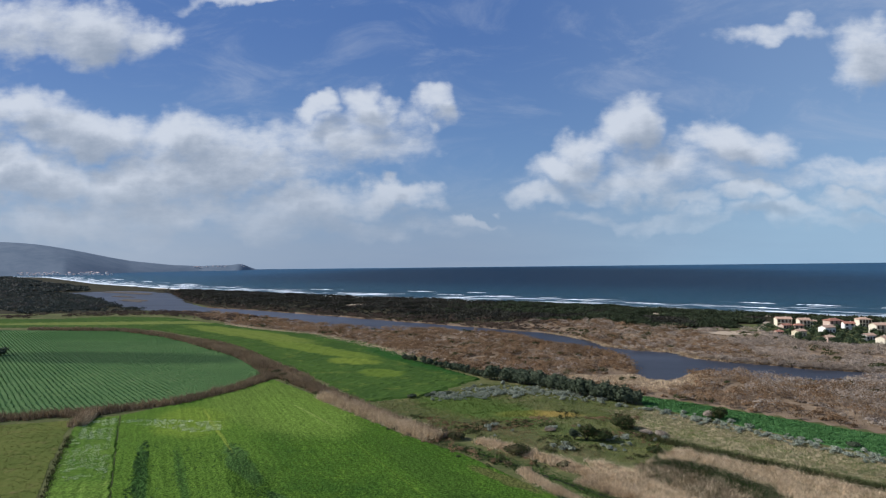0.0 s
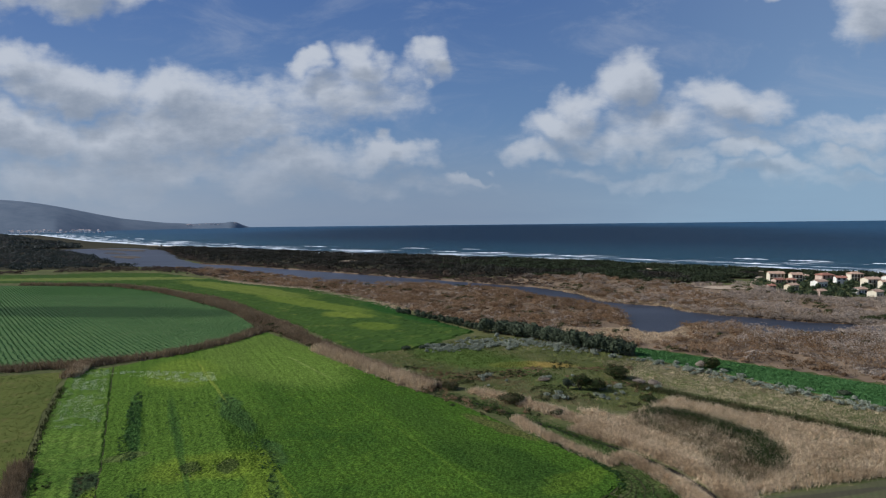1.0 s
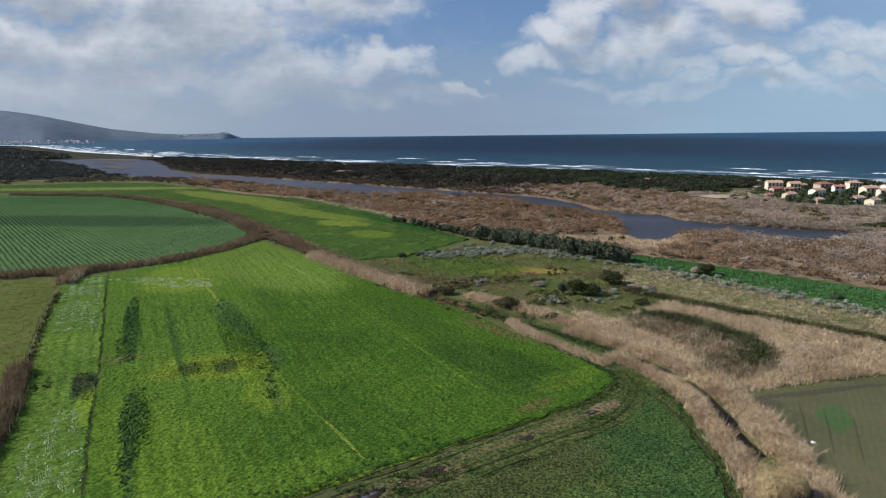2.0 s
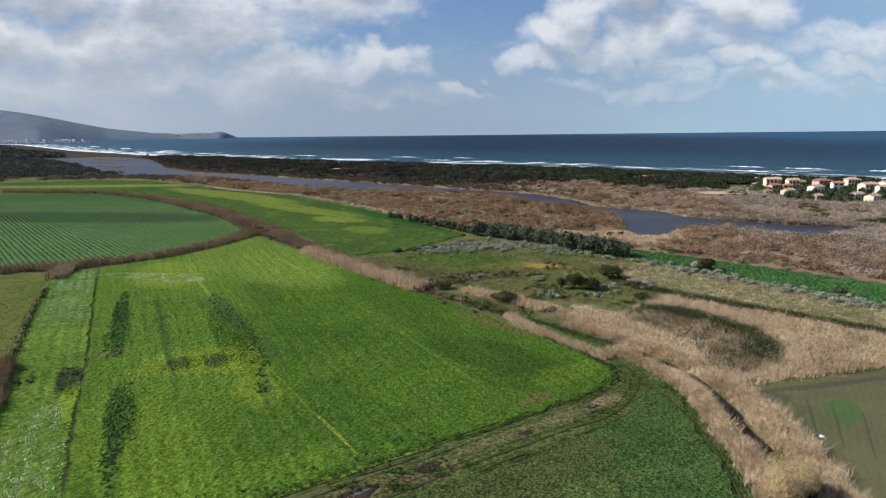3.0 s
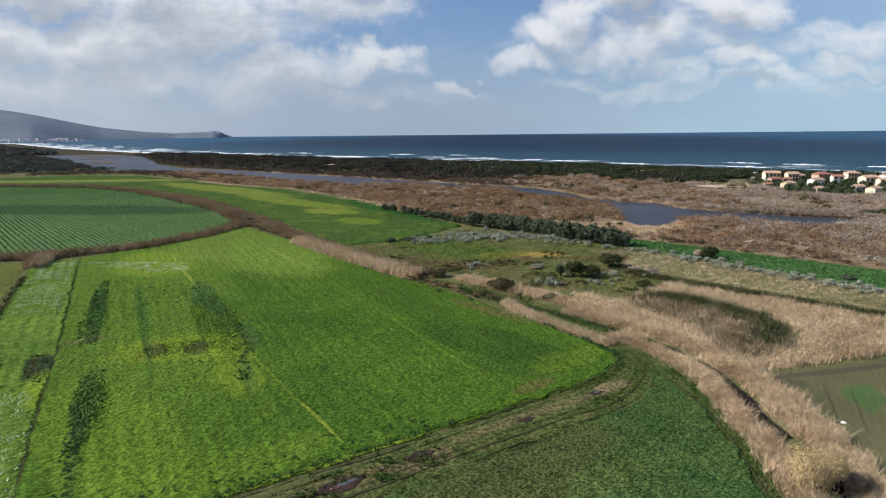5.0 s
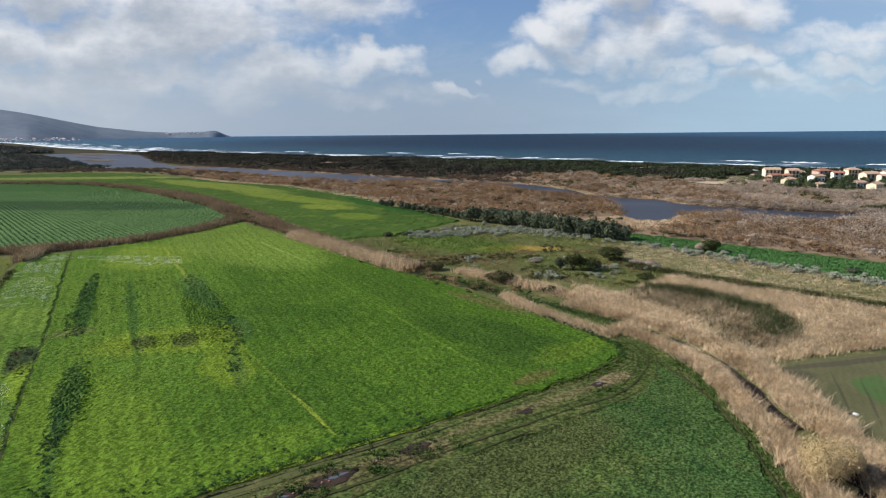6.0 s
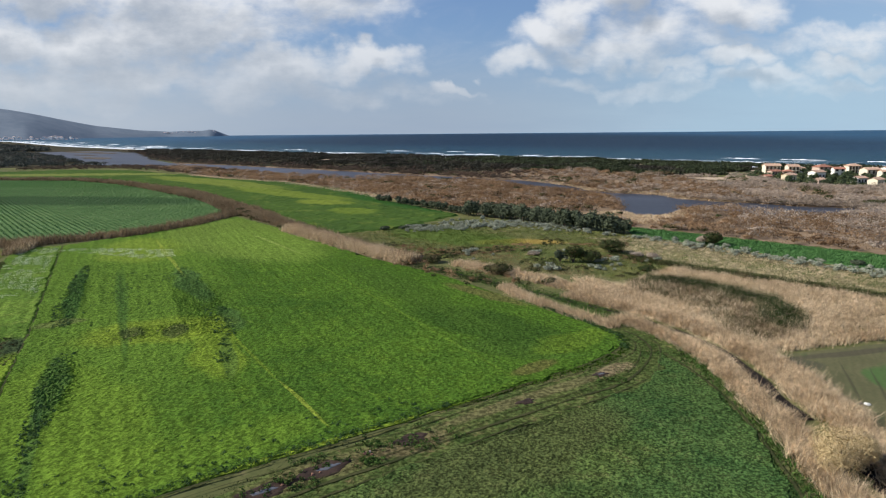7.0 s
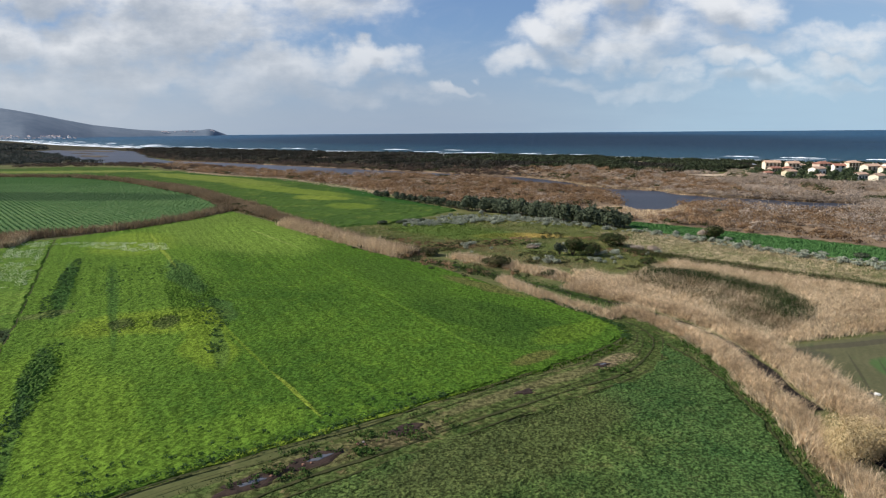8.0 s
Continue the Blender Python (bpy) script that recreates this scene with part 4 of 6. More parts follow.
DITCH = [(-2, 162), (12, 147), (24, 133), (34.5, 121), (39.4, 113), (41.8, 107), (43.0, 100), (43.0, 93), (42.4, 87), (42.2, 80.5)]
v, f = ribbon(smooth_line(DITCH, 2), [0.45 + 0.6 * float(smoothstep(22, 42, i * 1.0)) * (0.8 + 0.35 * math.sin(i * 1.3)) for i in range(400)], 0.10)
tagged(new("ditch", mesh_of("ditch", v, f, M_DITCH)), "dark narrow ditch water between dry reeds", "water", kind="structure")
blob("pond", 43.6, 66.5, 2.6, 4.2, 15, 0.13, M_DITCH, "dark open ditch water beside the straw bush", "water", 5.1, "structure")

# floor of the marsh and of the dunes
MARSH = [(-300, 640), (-250, 572), (-187, 497), (-150, 462), (-98, 422), (-59, 376), (-34, 340), (-20, 312), (10, 264), (34, 246), (62, 224), (80, 210), (122, 168), (152, 137), (260, 160), (330, 230), (262, 318), (222, 318), (196, 342), (186, 388), (134, 408), (118, 432), (106, 460), (81, 466), (48, 481), (17, 480), (-12, 492), (-84, 548), (-140, 590), (-206, 640), (-282, 690)]
MAQUIS_EDGE = ([-700, -470, -355, -282, -206, -140, -84, -52, -12, 17, 48, 81, 106, 118, 134, 156, 181, 196, 330, 700], [1300, 1000, 792, 690, 642, 590, 548, 524, 494, 482, 482, 467, 461, 433, 411, 408, 405, 400, 300, 0])
mx = (gx[:-1] + gx[1:]) / 2
my = (gy[:-1] + gy[1:]) / 2
MX, MY = (a.ravel() for a in np.meshgrid(mx, my))
shore_d, river_d = off_shore(MX, MY), from_river(MX, MY)
beyond = np.interp(MX, *MAQUIS_EDGE)
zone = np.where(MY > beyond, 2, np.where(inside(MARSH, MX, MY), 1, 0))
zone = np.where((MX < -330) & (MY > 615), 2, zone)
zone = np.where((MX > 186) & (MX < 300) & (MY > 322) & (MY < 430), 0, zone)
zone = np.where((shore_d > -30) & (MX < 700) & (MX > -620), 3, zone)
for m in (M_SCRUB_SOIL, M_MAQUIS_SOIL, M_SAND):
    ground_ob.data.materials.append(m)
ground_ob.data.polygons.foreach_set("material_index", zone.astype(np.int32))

# ---- growth on the fields ----
WEEDY = [(-74, 138, 24, 2.0, -64, 0.3), (-50, 92, 12, 2.6, -64, 0.35), (-47, 133, 26, 5.0, -63, 0.25), (-47, 115, 9, 4, 20, 0.2)]
crop("clover", MAIN, 0.235, 0.11, 0.17, M_MAIN, "dense low clover of the bright green field", rows=(TILLAGE, 3.2, 0.10), humps=WEEDY + [(-60, 130, 60, 20, -63, 0.07)])
crop("flowering_grass", FLOWER, 0.38, 0.10, 0.24, M_FLOWER, "green plants of the flowering field strip", rows=(TILLAGE, 2.4, 0.2))
crop("meadow_grass", FAR, 1.3, 0.09, 0.5, M_FAR, "grass of the yellow-streaked meadow", rows=(-48, 9, 0.2))


def flowers(spots):
    x, y = spots
    keep = (lattice(x, y, 3.0, 8) > 0.33) & (np.sin((x * 0.891 + y * 0.454) * math.tau / 2.4) > -0.5)
    x, y = x[keep], y[keep]
    t = blades(x, y, np.full(len(x), 0.31), 0.15, 0.11, 5, 0.45, 1.2)
    stuff("white_flowers", t, M_PETAL, "drift of small white flowers over green plants", "flowers")


flowers(scatter([(-106, 187), (-104, 190), (-96, 190), (-74, 187), (-71, 178), (-76, 175)], 4.0))
flowers(scatter([(-117, 187), (-110, 192), (-96, 164), (-82, 138), (-92, 136), (-106, 162)], 3.6))
flowers(scatter([(-66, 96), (-60, 96), (-40, 58), (-52, 58)], 3.2))
x, y = along([(-30, 65), (-14, 75.6), (-5, 81.3), (2, 85.8)], 1.8, 4.0)
stuff("field_margin", leaves(x, y, np.full(len(x), 0.1), 0.35, 0.45, 12, 0.13), M_WEED, "taller dark green growth along the field's margin", "weeds")
x, y = along([(0, 84.2), (5, 87.0), (15, 93.4), (23.2, 98.2), (28.6, 103.4), (30, 109), (26.5, 117.5)], 1.3, 9.0)
stuff("clover_edge", blades(x, y, np.full(len(x), 0.10), 0.2, 0.16, 4, 0.2, 1.1), M_MAIN, "straggling clover along the field's edge", "crop")
x, y = along([(20, 127.5), (26, 117.5), (29.5, 110), (29, 104)], 1.3, 5.0)
stuff("field_margin", leaves(x, y, np.full(len(x), 0.1), 0.3, 0.35, 12, 0.18), M_WEED, "taller growth along the field's rounded corner", "weeds")
def weed_patch(outline, density, gap, label, tall=0.4, material=M_WEED):
    x, y = scatter(outline, density)
    t = -x * math.sin(radians(TILLAGE)) + y * math.cos(radians(TILLAGE))
    keep = (0.6 * lattice(x, y, 1.6, 41) + 0.4 * lattice(t * 3.0, x - y, 4.0, 42)) > gap
    x, y = x[keep], y[keep]
    return stuff("weeds", leaves(x, y, np.full(len(x), 0.16), 0.34, tall * rng.uniform(0.5, 1.2, len(x)), 16, 0.15, 4), material, label, "weeds")


weed_patch([(-88, 167), (-86, 166), (-72.5, 138), (-62.6, 117), (-65.5, 116.4), (-73.5, 130), (-77, 140), (-83, 153)], 2.6, 0.34, "dark weedy stripe running through the clover")
weed_patch([(-56.6, 105.4), (-54.6, 104.6), (-49.2, 93), (-45.4, 84.4), (-41, 73), (-36, 63), (-38, 63), (-47.3, 81.5), (-53, 92), (-56, 100)], 3.0, 0.36, "dark weedy stripe along the clover's lower edge")
weed_patch([(-65, 165), (-60.5, 164.6), (-46.5, 137), (-44, 125.7), (-53.5, 141.5)], 1.3, 0.5, "grey-green broad-leaved weeds standing in the clover", 0.3)
weed_patch([(-48, 138), (-38.5, 126), (-33.6, 115), (-29.5, 100), (-25.5, 92), (-32, 100), (-36, 110), (-38, 116), (-44, 126)], 2.4, 0.48, "dark weeds in broken patches through the clover")
weed_patch([(-84, 164), (-60, 158), (-46, 126), (-56, 112), (-68, 126)], 0.5, 0.6, "thin weeds along old rows of the clover", 0.25)
weed_patch([(-38, 60), (-25, 68.6), (-8, 79.6), (4, 88), (-4, 88), (-22, 80), (-42, 68)], 0.6, 0.55, "weeds mixed into the lush edge of the clover", 0.32)
weed_patch([(-72, 111), (-68.3, 112.5), (-61, 99.4), (-65, 99.4)], 1.6, 0.35, "dark weedy square in the flowering strip", 0.3, M_RUSH)
weed_patch([(-79, 112), (-75, 110.5), (-71, 103.5), (-74, 102)], 1.6, 0.35, "second dark weedy patch in the flowering strip", 0.3, M_RUSH)
x, y = along([(-50.4, 110), (-48.8, 113.2)], 4.4, 1.0)
x2, y2 = along([(-45.4, 113.6), (-43.4, 117.6)], 4.4, 1.0)
x, y = np.append(x, x2), np.append(y, y2)
stuff("weeds", leaves(x, y, np.full(len(x), 0.1), 0.35, 0.4, 7, 0.24), M_PASTURE, "patches of brownish weeds in the clover", "weeds")
crop("low_crop", [(x, max(y, 46)) for x, y in LOWER], 0.20, 0.10, 0.17, M_BEET_LEAF, "small dark green crop plants close together")
x, y = scatter(LOWER, 9.0)
keep = y > 55
x, y = x[keep], y[keep]
stuff("low_crop_leaves", blades(x, y, np.full(len(x), 0.16), 0.10 + 0.12 * rng.random(len(x)), 0.11, 4, 0.12, 1.2), M_BEET_LEAF, "upper leaves of the low dark green crop", "crop")
x, y = scatter(STUB, 0.9)
keep = x > -170
stuff("dry_grass", blades(x[keep], y[keep], np.full(keep.sum(), 0.08), 0.2, 0.14, 4, 0.25, 0.9), M_STUBBLE, "short dry grass of the brownish field", "grass")

# rows of artichokes
ROW = Vector((80, -92)).normalized()
perp = Vector((-ROW.y, ROW.x))
px, py = [], []
for i in range(-90, 290):
    s = np.arange(-420, 420, 1.3) + rng.uniform(-0.3, 0.3)
    px.append(-170 + perp.x * i * 1.75 + ROW.x * s + rng.normal(0, 0.12, len(s)))
    py.append(300 + perp.y * i * 1.75 + ROW.y * s + rng.normal(0, 0.12, len(s)))
x, y = np.concatenate(px), np.concatenate(py)
keep = inside(LEFT, x, y) & (x > -400)
x, y = x[keep], y[keep]
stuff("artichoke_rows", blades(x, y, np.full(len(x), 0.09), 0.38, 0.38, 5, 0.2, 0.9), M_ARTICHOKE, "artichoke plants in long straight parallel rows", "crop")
x, y = scatter(STRIP, 5.0)
stuff("young_wheat", blades(x, y, np.full(len(x), 0.1), 0.4, 0.3, 3, 0.2, 0.3), M_STRIP, "young wheat standing in a narrow strip", "crop")

# ---- reeds and rough grass ----


def reeds(name, places, tall, material, label, count=5, wide=0.16, lean=0.24, spread=0.35):
    x, y = places
    tuft = 0.7 * lattice(x, y, 0.8, 51) + 0.3 * lattice(x, y, 3.5, 52)
    keep = tuft > 0.16 + 0.14 * rng.random(len(x))
    x, y, tuft = x[keep], y[keep], tuft[keep]
    h = tall * (0.55 + 0.9 * tuft) * rng.uniform(0.75, 1.15, len(x))
    t = blades(x, y, height(x, y), h, wide, count, spread, lean)
    way = np.repeat(lattice(x, y, 2.6, 53) * 9.0, count)
    push = np.repeat(h * lean * 0.8, count)
    t[:, 2, 0] += np.cos(way) * push
    t[:, 2, 1] += np.sin(way) * push
    return stuff(name, t, material, label, "reeds")


reeds("reed_belt", along([(-330, 186), (-200, 183), (-147, 191), (-131, 197), (-121, 199), (-100, 214), (-88, 236), (-82, 262), (-76, 274)], 6.0, 3.2), 2.3, M_REED_DARK, "belt of old brown reeds along a field ditch", 6, 0.2)
reeds("reed_belt", along([(-76, 272), (-93, 288), (-111, 317), (-161, 374), (-195, 410), (-247, 449), (-330, 464)], 6.5, 2.2), 2.4, M_REED_DARK, "belt of brown reeds and brambles between two fields", 5, 0.25)
reeds("reed_belt", along([(-121, 198), (-118.5, 190), (-116.5, 183)], 3.2, 8.0), 2.3, M_REED, "tan reeds at the end of a ditch", 6, 0.16)
reeds("reed_belt", along([(-122, 199), (-119, 190), (-117, 183)], 3.6, 9.0), 2.5, M_REED_DARK, "dense clump of brown reeds at the end of a ditch", 6, 0.16)
reeds("reed_belt", scatter([(-176, 402), (-155, 370), (-132, 340), (-106, 300), (-92, 276), (-84, 262), (-70, 254), (-60, 252), (-66, 266), (-80, 284), (-104, 320), (-124, 350), (-150, 382)], 1.0), 1.3, M_REED_DARK, "broad patch of low brown reeds where ditches meet", 6, 0.24)
reeds("reed_belt", along([(-112, 172), (-104, 156), (-82, 114)], 1.6, 3.0), 0.7, M_RUSH, "low dark rushes in a narrow ditch", 5, 0.2)
reeds("reed_belt", along([(-83, 114), (-75, 99), (-70, 89), (-65, 78), (-57, 60)], 2.8, 10.0), 2.4, M_REED_DARK, "tall brown reed hedge between two fields", 7, 0.18)
reeds("reed_belt", along([(-78, 266), (-52, 231), (-36, 207), (-20, 186), (-4, 168)], 6.5, 4.0), 1.9, M_REED_DARK, "brown reeds along the ditch behind the field", 6, 0.2)
reeds("reed_belt", along([(-50, 222), (-38, 206), (-22, 185), (-12, 173), (-6, 167)], 5.5, 6.5), 2.3, M_REED, "tan reeds along the ditch behind the field", 8, 0.13)
reeds("reed_belt", along([(5, 166), (18, 154), (28, 142), (36, 130)], 4.6, 6.0), 1.4, M_REED, "low tan reeds along the ditch", 8, 0.12)
x, y = along([(-2, 162), (9, 151), (20, 138), (28, 127), (34, 118), (37, 111)], 5.0, 6.0)
stuff("verge_grass", blades(x, y, np.full(len(x), 0.0), 0.3, 0.2, 4, 0.25, 0.9), M_VERGE, "green grass and weeds beside the tan reeds", "grass")
reeds("reed_belt", along([(14, 142), (18, 133), (25, 121.5), (30.5, 114.5)], 2.6, 9.0), 1.3, M_REED, "thin strip of tan reeds at the field's edge", 9, 0.09)


def beside(line, shift):
    out = []
    for i, p in enumerate(line):
        a, b = Vector(line[max(i - 1, 0)]), Vector(line[min(i + 1, len(line) - 1)])
        d = (b - a).normalized()
        out.append((p[0] - d.y * shift, p[1] + d.x * shift))
    return out


for mat, label in ((M_RUSH, "olive brambles along the ditch and field edge"), (M_SCRUB_WARM, "russet brambles along the ditch and field edge")):
    x, y = along([(-78, 262), (-50, 224), (-34, 200), (-18, 178), (-2, 158), (10, 144), (12, 143)], 5.0, 0.10)
    x2, y2 = along([(-330, 464), (-247, 447), (-195, 408), (-161, 372), (-111, 315), (-90, 284), (-80, 268)], 6.5, 0.10)
    x3, y3 = along([(-4, 166), (10, 152), (22, 139)], 6.0, 0.05)
    x, y = np.concatenate((x, x2, x3)), np.concatenate((y, y2, y3))
    tall = rng.uniform(0.6, 1.7, len(x))
    stuff("brambles", leaves(x, y, height(x, y), tall * 1.1, tall, 60, 0.26, 5), mat, label, "brambles")
COURSE = DITCH[1:] + [(41, 72), (40, 62), (37, 48)]
reeds("reed_belt", along(beside(COURSE[2:], -3.2), 3.0, 15.0), 1.35, M_REED, "dense dry tan reeds on the ditch's near bank", 12, 0.07, 0.5)
reeds("reed_belt", along(beside(COURSE[1:], 4.4), 4.4, 14.0), 1.45, M_REED, "dense dry tan reeds on the ditch's far bank", 12, 0.07, 0.5)
reeds("reed_belt", along([(49, 103.2), (64, 107), (82, 111.5), (112, 120)], 2.6, 9.0), 1.1, M_REED, "band of tan reeds along the bare field", 9, 0.085)
reeds("reed_belt", along([(46.4, 99), (46.4, 92), (46.4, 84), (46.2, 72), (47.0, 58)], 2.2, 9.0), 1.1, M_REED, "tan reeds between the ditch and the bare field", 9, 0.085)
TAN = [(30, 150), (40, 142), (56, 158), (70, 145), (80, 136), (93, 122), (115, 125), (84, 112), (62, 108), (50, 104), (44, 112), (40, 122), (33, 134)]
reeds("dry_reed_bed", scatter(TAN, 3.4), 1.3, M_REED, "wide bed of flattened dry tan reeds", 11, 0.085, 0.6)
reeds("rush_bed", scatter([(42, 145), (53, 149), (57, 141), (61, 132), (65.5, 129), (65, 119), (61.8, 112.5), (54.8, 109), (48, 103.6), (47.4, 111), (49, 120), (46, 128), (41, 138)], 4.6), 1.2, M_RUSH, "olive and brown rushes in a wet hollow", 8, 0.11, 0.35)
reeds("rush_bed", along([(46, 146), (52, 143.5), (57, 138.5), (60, 131.5), (63.5, 126), (61, 118.5), (57, 113)], 5.5, 11.0), 1.5, M_RUSH_GREEN, "dark green rushes along the back of a wet hollow", 8, 0.11, 0.35)
reeds("rush_bed", along([(47, 141), (53, 132), (56, 124), (53, 115), (50, 108)], 6.5, 3.0), 1.4, M_REED_DARK, "old brown reeds among the rushes of a wet hollow", 8, 0.10, 0.3)
reeds("rush_bed", along([(50, 170), (58, 161), (70, 149), (80, 139.5), (93, 126), (130, 88)], 4.2, 5.0), 0.9, M_RUSH, "long dark band of rushes along an old ditch", 6, 0.18)
STRAWS = [(46, 200), (62, 200), (79, 182), (93, 161), (105, 145), (135, 114), (128, 98), (94, 131), (82, 143), (60, 165), (50, 178)]
reeds("straw_grass", scatter(STRAWS, 2.0), 0.45, M_STRAW, "pale straw-coloured rough grass", 8, 0.10, 0.5, 0.5)
MEADOW = [(-30, 213), (-14, 221), (10, 244), (34, 240), (62, 204), (50, 178), (58, 162), (44, 146), (30, 152), (14, 160), (-2, 175), (-14, 190), (-26, 205)]
reeds("pasture_grass", scatter(MEADOW, 3.2), 0.3, M_PASTURE, "tussocky olive and straw pasture grass", 5, 0.16, 0.5, 0.4)
x, y = scatter(MEADOW, 0.4)
keep = (lattice(x, y, 8.0, 9) > 0.66) & (y < 200)
x, y = x[keep], y[keep]
stuff("heath", leaves(x, y, height(x, y), 0.8, 0.6 * rng.uniform(0.5, 1.3, len(x)), 26, 0.26, 4), M_RUSH, "patches of low olive and brown heath on the pasture", "heath")
x, y = scatter(MEADOW, 0.35)
keep = (lattice(x, y, 9.0, 11) > 0.68) & (y < 192)
x, y = x[keep], y[keep]
stuff("heath", leaves(x, y, height(x, y), 0.9, 0.5 * rng.uniform(0.5, 1.3, len(x)), 26, 0.26, 4), M_SCRUB_WARM, "patches of low leafless brown heath on the pasture", "heath")
x, y = along([(-40, 46.5), (-20, 61.8), (-9.5, 70.6), (0, 77.2), (12, 84.8), (23, 91.3), (29.5, 97), (33, 104), (36, 110)], 8.0, 8.0)
stuff("track_grass", blades(x, y, np.full(len(x), 0.12), 0.09, 0.11, 4, 0.2, 1.1), M_TRACK, "tufts of grass between the wheel ruts", "grass")
x, y = along([(25, 94.5), (30, 98.5), (32.8, 104), (31.5, 112)], 3.4, 9.0)
stuff("verge_grass", blades(x, y, np.full(len(x), 0.12), 0.12, 0.12, 4, 0.2, 1.0), M_VERGE, "green grass on the track's bend", "grass")
x, y = along([(36.4, 104), (37.2, 97), (37.4, 88), (36.8, 80), (35.4, 71), (33.5, 61)], 3.0, 9.0)
stuff("verge_grass", blades(x, y, np.full(len(x), 0.0), 0.3, 0.18, 4, 0.2, 0.9), M_VERGE, "green grass verge beside the dry reeds", "grass")
x, y = along([(-18, 67), (-8, 73.9), (2, 80)], 4.2, 0.8)
for cx, cy, n in ((23.8, 92.3, 26), (-1.9, 75.9, 22), (-6.5, 72.8, 30), (-6.3, 76.2, 26), (-13.5, 68.9, 24), (-12.5, 73.2, 14)):
    x, y = np.append(x, cx + rng.normal(0, 1.0, n)), np.append(y, cy + rng.normal(0, 0.55, n))
stuff("track_weeds", leaves(x, y, np.full(len(x), 0.14), 0.35, 0.35, 18, 0.15), M_VERGE, "fresh green weeds along the muddy track", "weeds")

# ---- marsh scrub and dune scrub ----
def clumps(x, y, cell, seed, gap):
    """Which places lie in a clump of growth, and how far towards its middle."""
    v = 0.65 * lattice(x, y, cell, seed) + 0.35 * lattice(x, y, cell * 0.45, seed + 3)
    return v > gap, np.clip((v - gap) / 0.3, 0, 1)


def scrub(name, x, y, tall, material, label, count=66, leaf=0.46, lumps=5, wide=1.2):
    return stuff(name, leaves(x, y, height(x, y), tall * wide, tall, count, leaf, lumps, 0.2), material, label, "scrub")


x, y = scatter(MARSH, 0.12)
clear = np.hypot(((x - 162) * 0.83 - (y - 370) * 0.56) / 18, ((x - 162) * 0.56 + (y - 370) * 0.83) / 17) > 1
flat = inside([(40, 268), (60, 258), (74, 262), (84, 252), (98, 262), (92, 236), (70, 228), (50, 240)], x, y)
hit, deep = clumps(x, y, 9.0, 12, 0.30)
keep = clear & hit & ~flat & (from_river(x, y) > 1.0)
x, y, deep = x[keep], y[keep], deep[keep]
tall = (0.7 + 3.0 * deep ** 1.3) * rng.uniform(0.8, 1.15, len(x)) * (0.65 + 0.5 * lattice(x, y, 30.0, 14))
east = smoothstep(80, 165, x + 0.25 * (y - 260))
warm = (rng.random(len(x)) > 0.1 + 0.8 * east) & (y < np.interp(x, [-300, -140, -12, 54, 112, 168], [700, 576, 470, 416, 318, 262]))
far_side = ~(y < np.interp(x, [-300, -140, -12, 54, 112, 168], [700, 576, 470, 416, 318, 262]))
shade = far_side & (x + rng.normal(0, 18, len(x)) < 62)
warm |= far_side & ~shade & (x < 150) & (rng.random(len(x)) < 0.6)
for pick, mat, label in ((warm, M_SCRUB_WARM, "leafless russet tamarisk scrub over the river marsh"), (shade, M_SCRUB_DARK, "dark russet scrub between the river and the dunes"), (~warm & ~shade, M_SCRUB, "leafless grey-brown tamarisk scrub over the river marsh")):
    scrub("marsh_scrub", x[pick], y[pick], tall[pick], mat, label)
x, y = along([(20, 410), (33, 393), (46, 364), (56, 347), (68, 330), (77, 310), (77, 292), (72, 276)], 9.0, 0.16)
keep = from_river(x, y) > 1.2
x, y = x[keep], y[keep]
scrub("marsh_scrub", x, y, rng.uniform(2.4, 4.0, len(x)), M_SCRUB_WARM, "tall russet tamarisks along the river's near bank")
x, y = scatter(MARSH, 0.012)
keep = (lattice(x, y, 22.0, 21) > 0.5) & (from_river(x, y) > 2)
scrub("marsh_scrub", x[keep], y[keep], rng.uniform(1.4, 2.4, keep.sum()), M_RUSH, "scattered olive bushes in the leafless scrub", 90, 0.45)
reeds("marsh_grass", scatter(MARSH, 0.06), 0.7, M_REED_DARK, "pale dry grass between the marsh scrub", 6, 0.3, 0.4, 0.8)
x, y = scatter([(40, 268), (60, 258), (76, 262), (80, 252), (92, 250), (99, 263), (108, 267), (100, 248), (92, 234), (70, 226), (50, 238)], 1.2)
keep = from_river(x, y) > 0.5
stuff("river_reeds", blades(x[keep], y[keep], height(x[keep], y[keep]), 0.8, 0.22, 6, 0.5, 0.5), M_REED, "pale tan reeds at the river's near bank", "reeds")
x, y = along([(60, 418), (72, 398), (82, 376), (87, 350), (100, 338), (116, 326), (119, 311), (130, 298), (144, 288)], 8, 1.3)
keep = from_river(x, y) > 0.5
stuff("river_reeds", blades(x[keep], y[keep], height(x[keep], y[keep]), 0.9, 0.3, 6, 0.6, 0.3), M_REED, "pale reeds along the river's far bank", "reeds")
x, y = along([(-187, 490), (-150, 455), (-98, 415), (-62, 368), (-36, 334), (-24, 308)], 7, 0.7)
stuff("river_reeds", blades(x, y, height(x, y), 0.8, 0.35, 6, 0.6, 0.5), M_REED, "strip of pale dry grass behind the meadow", "grass")

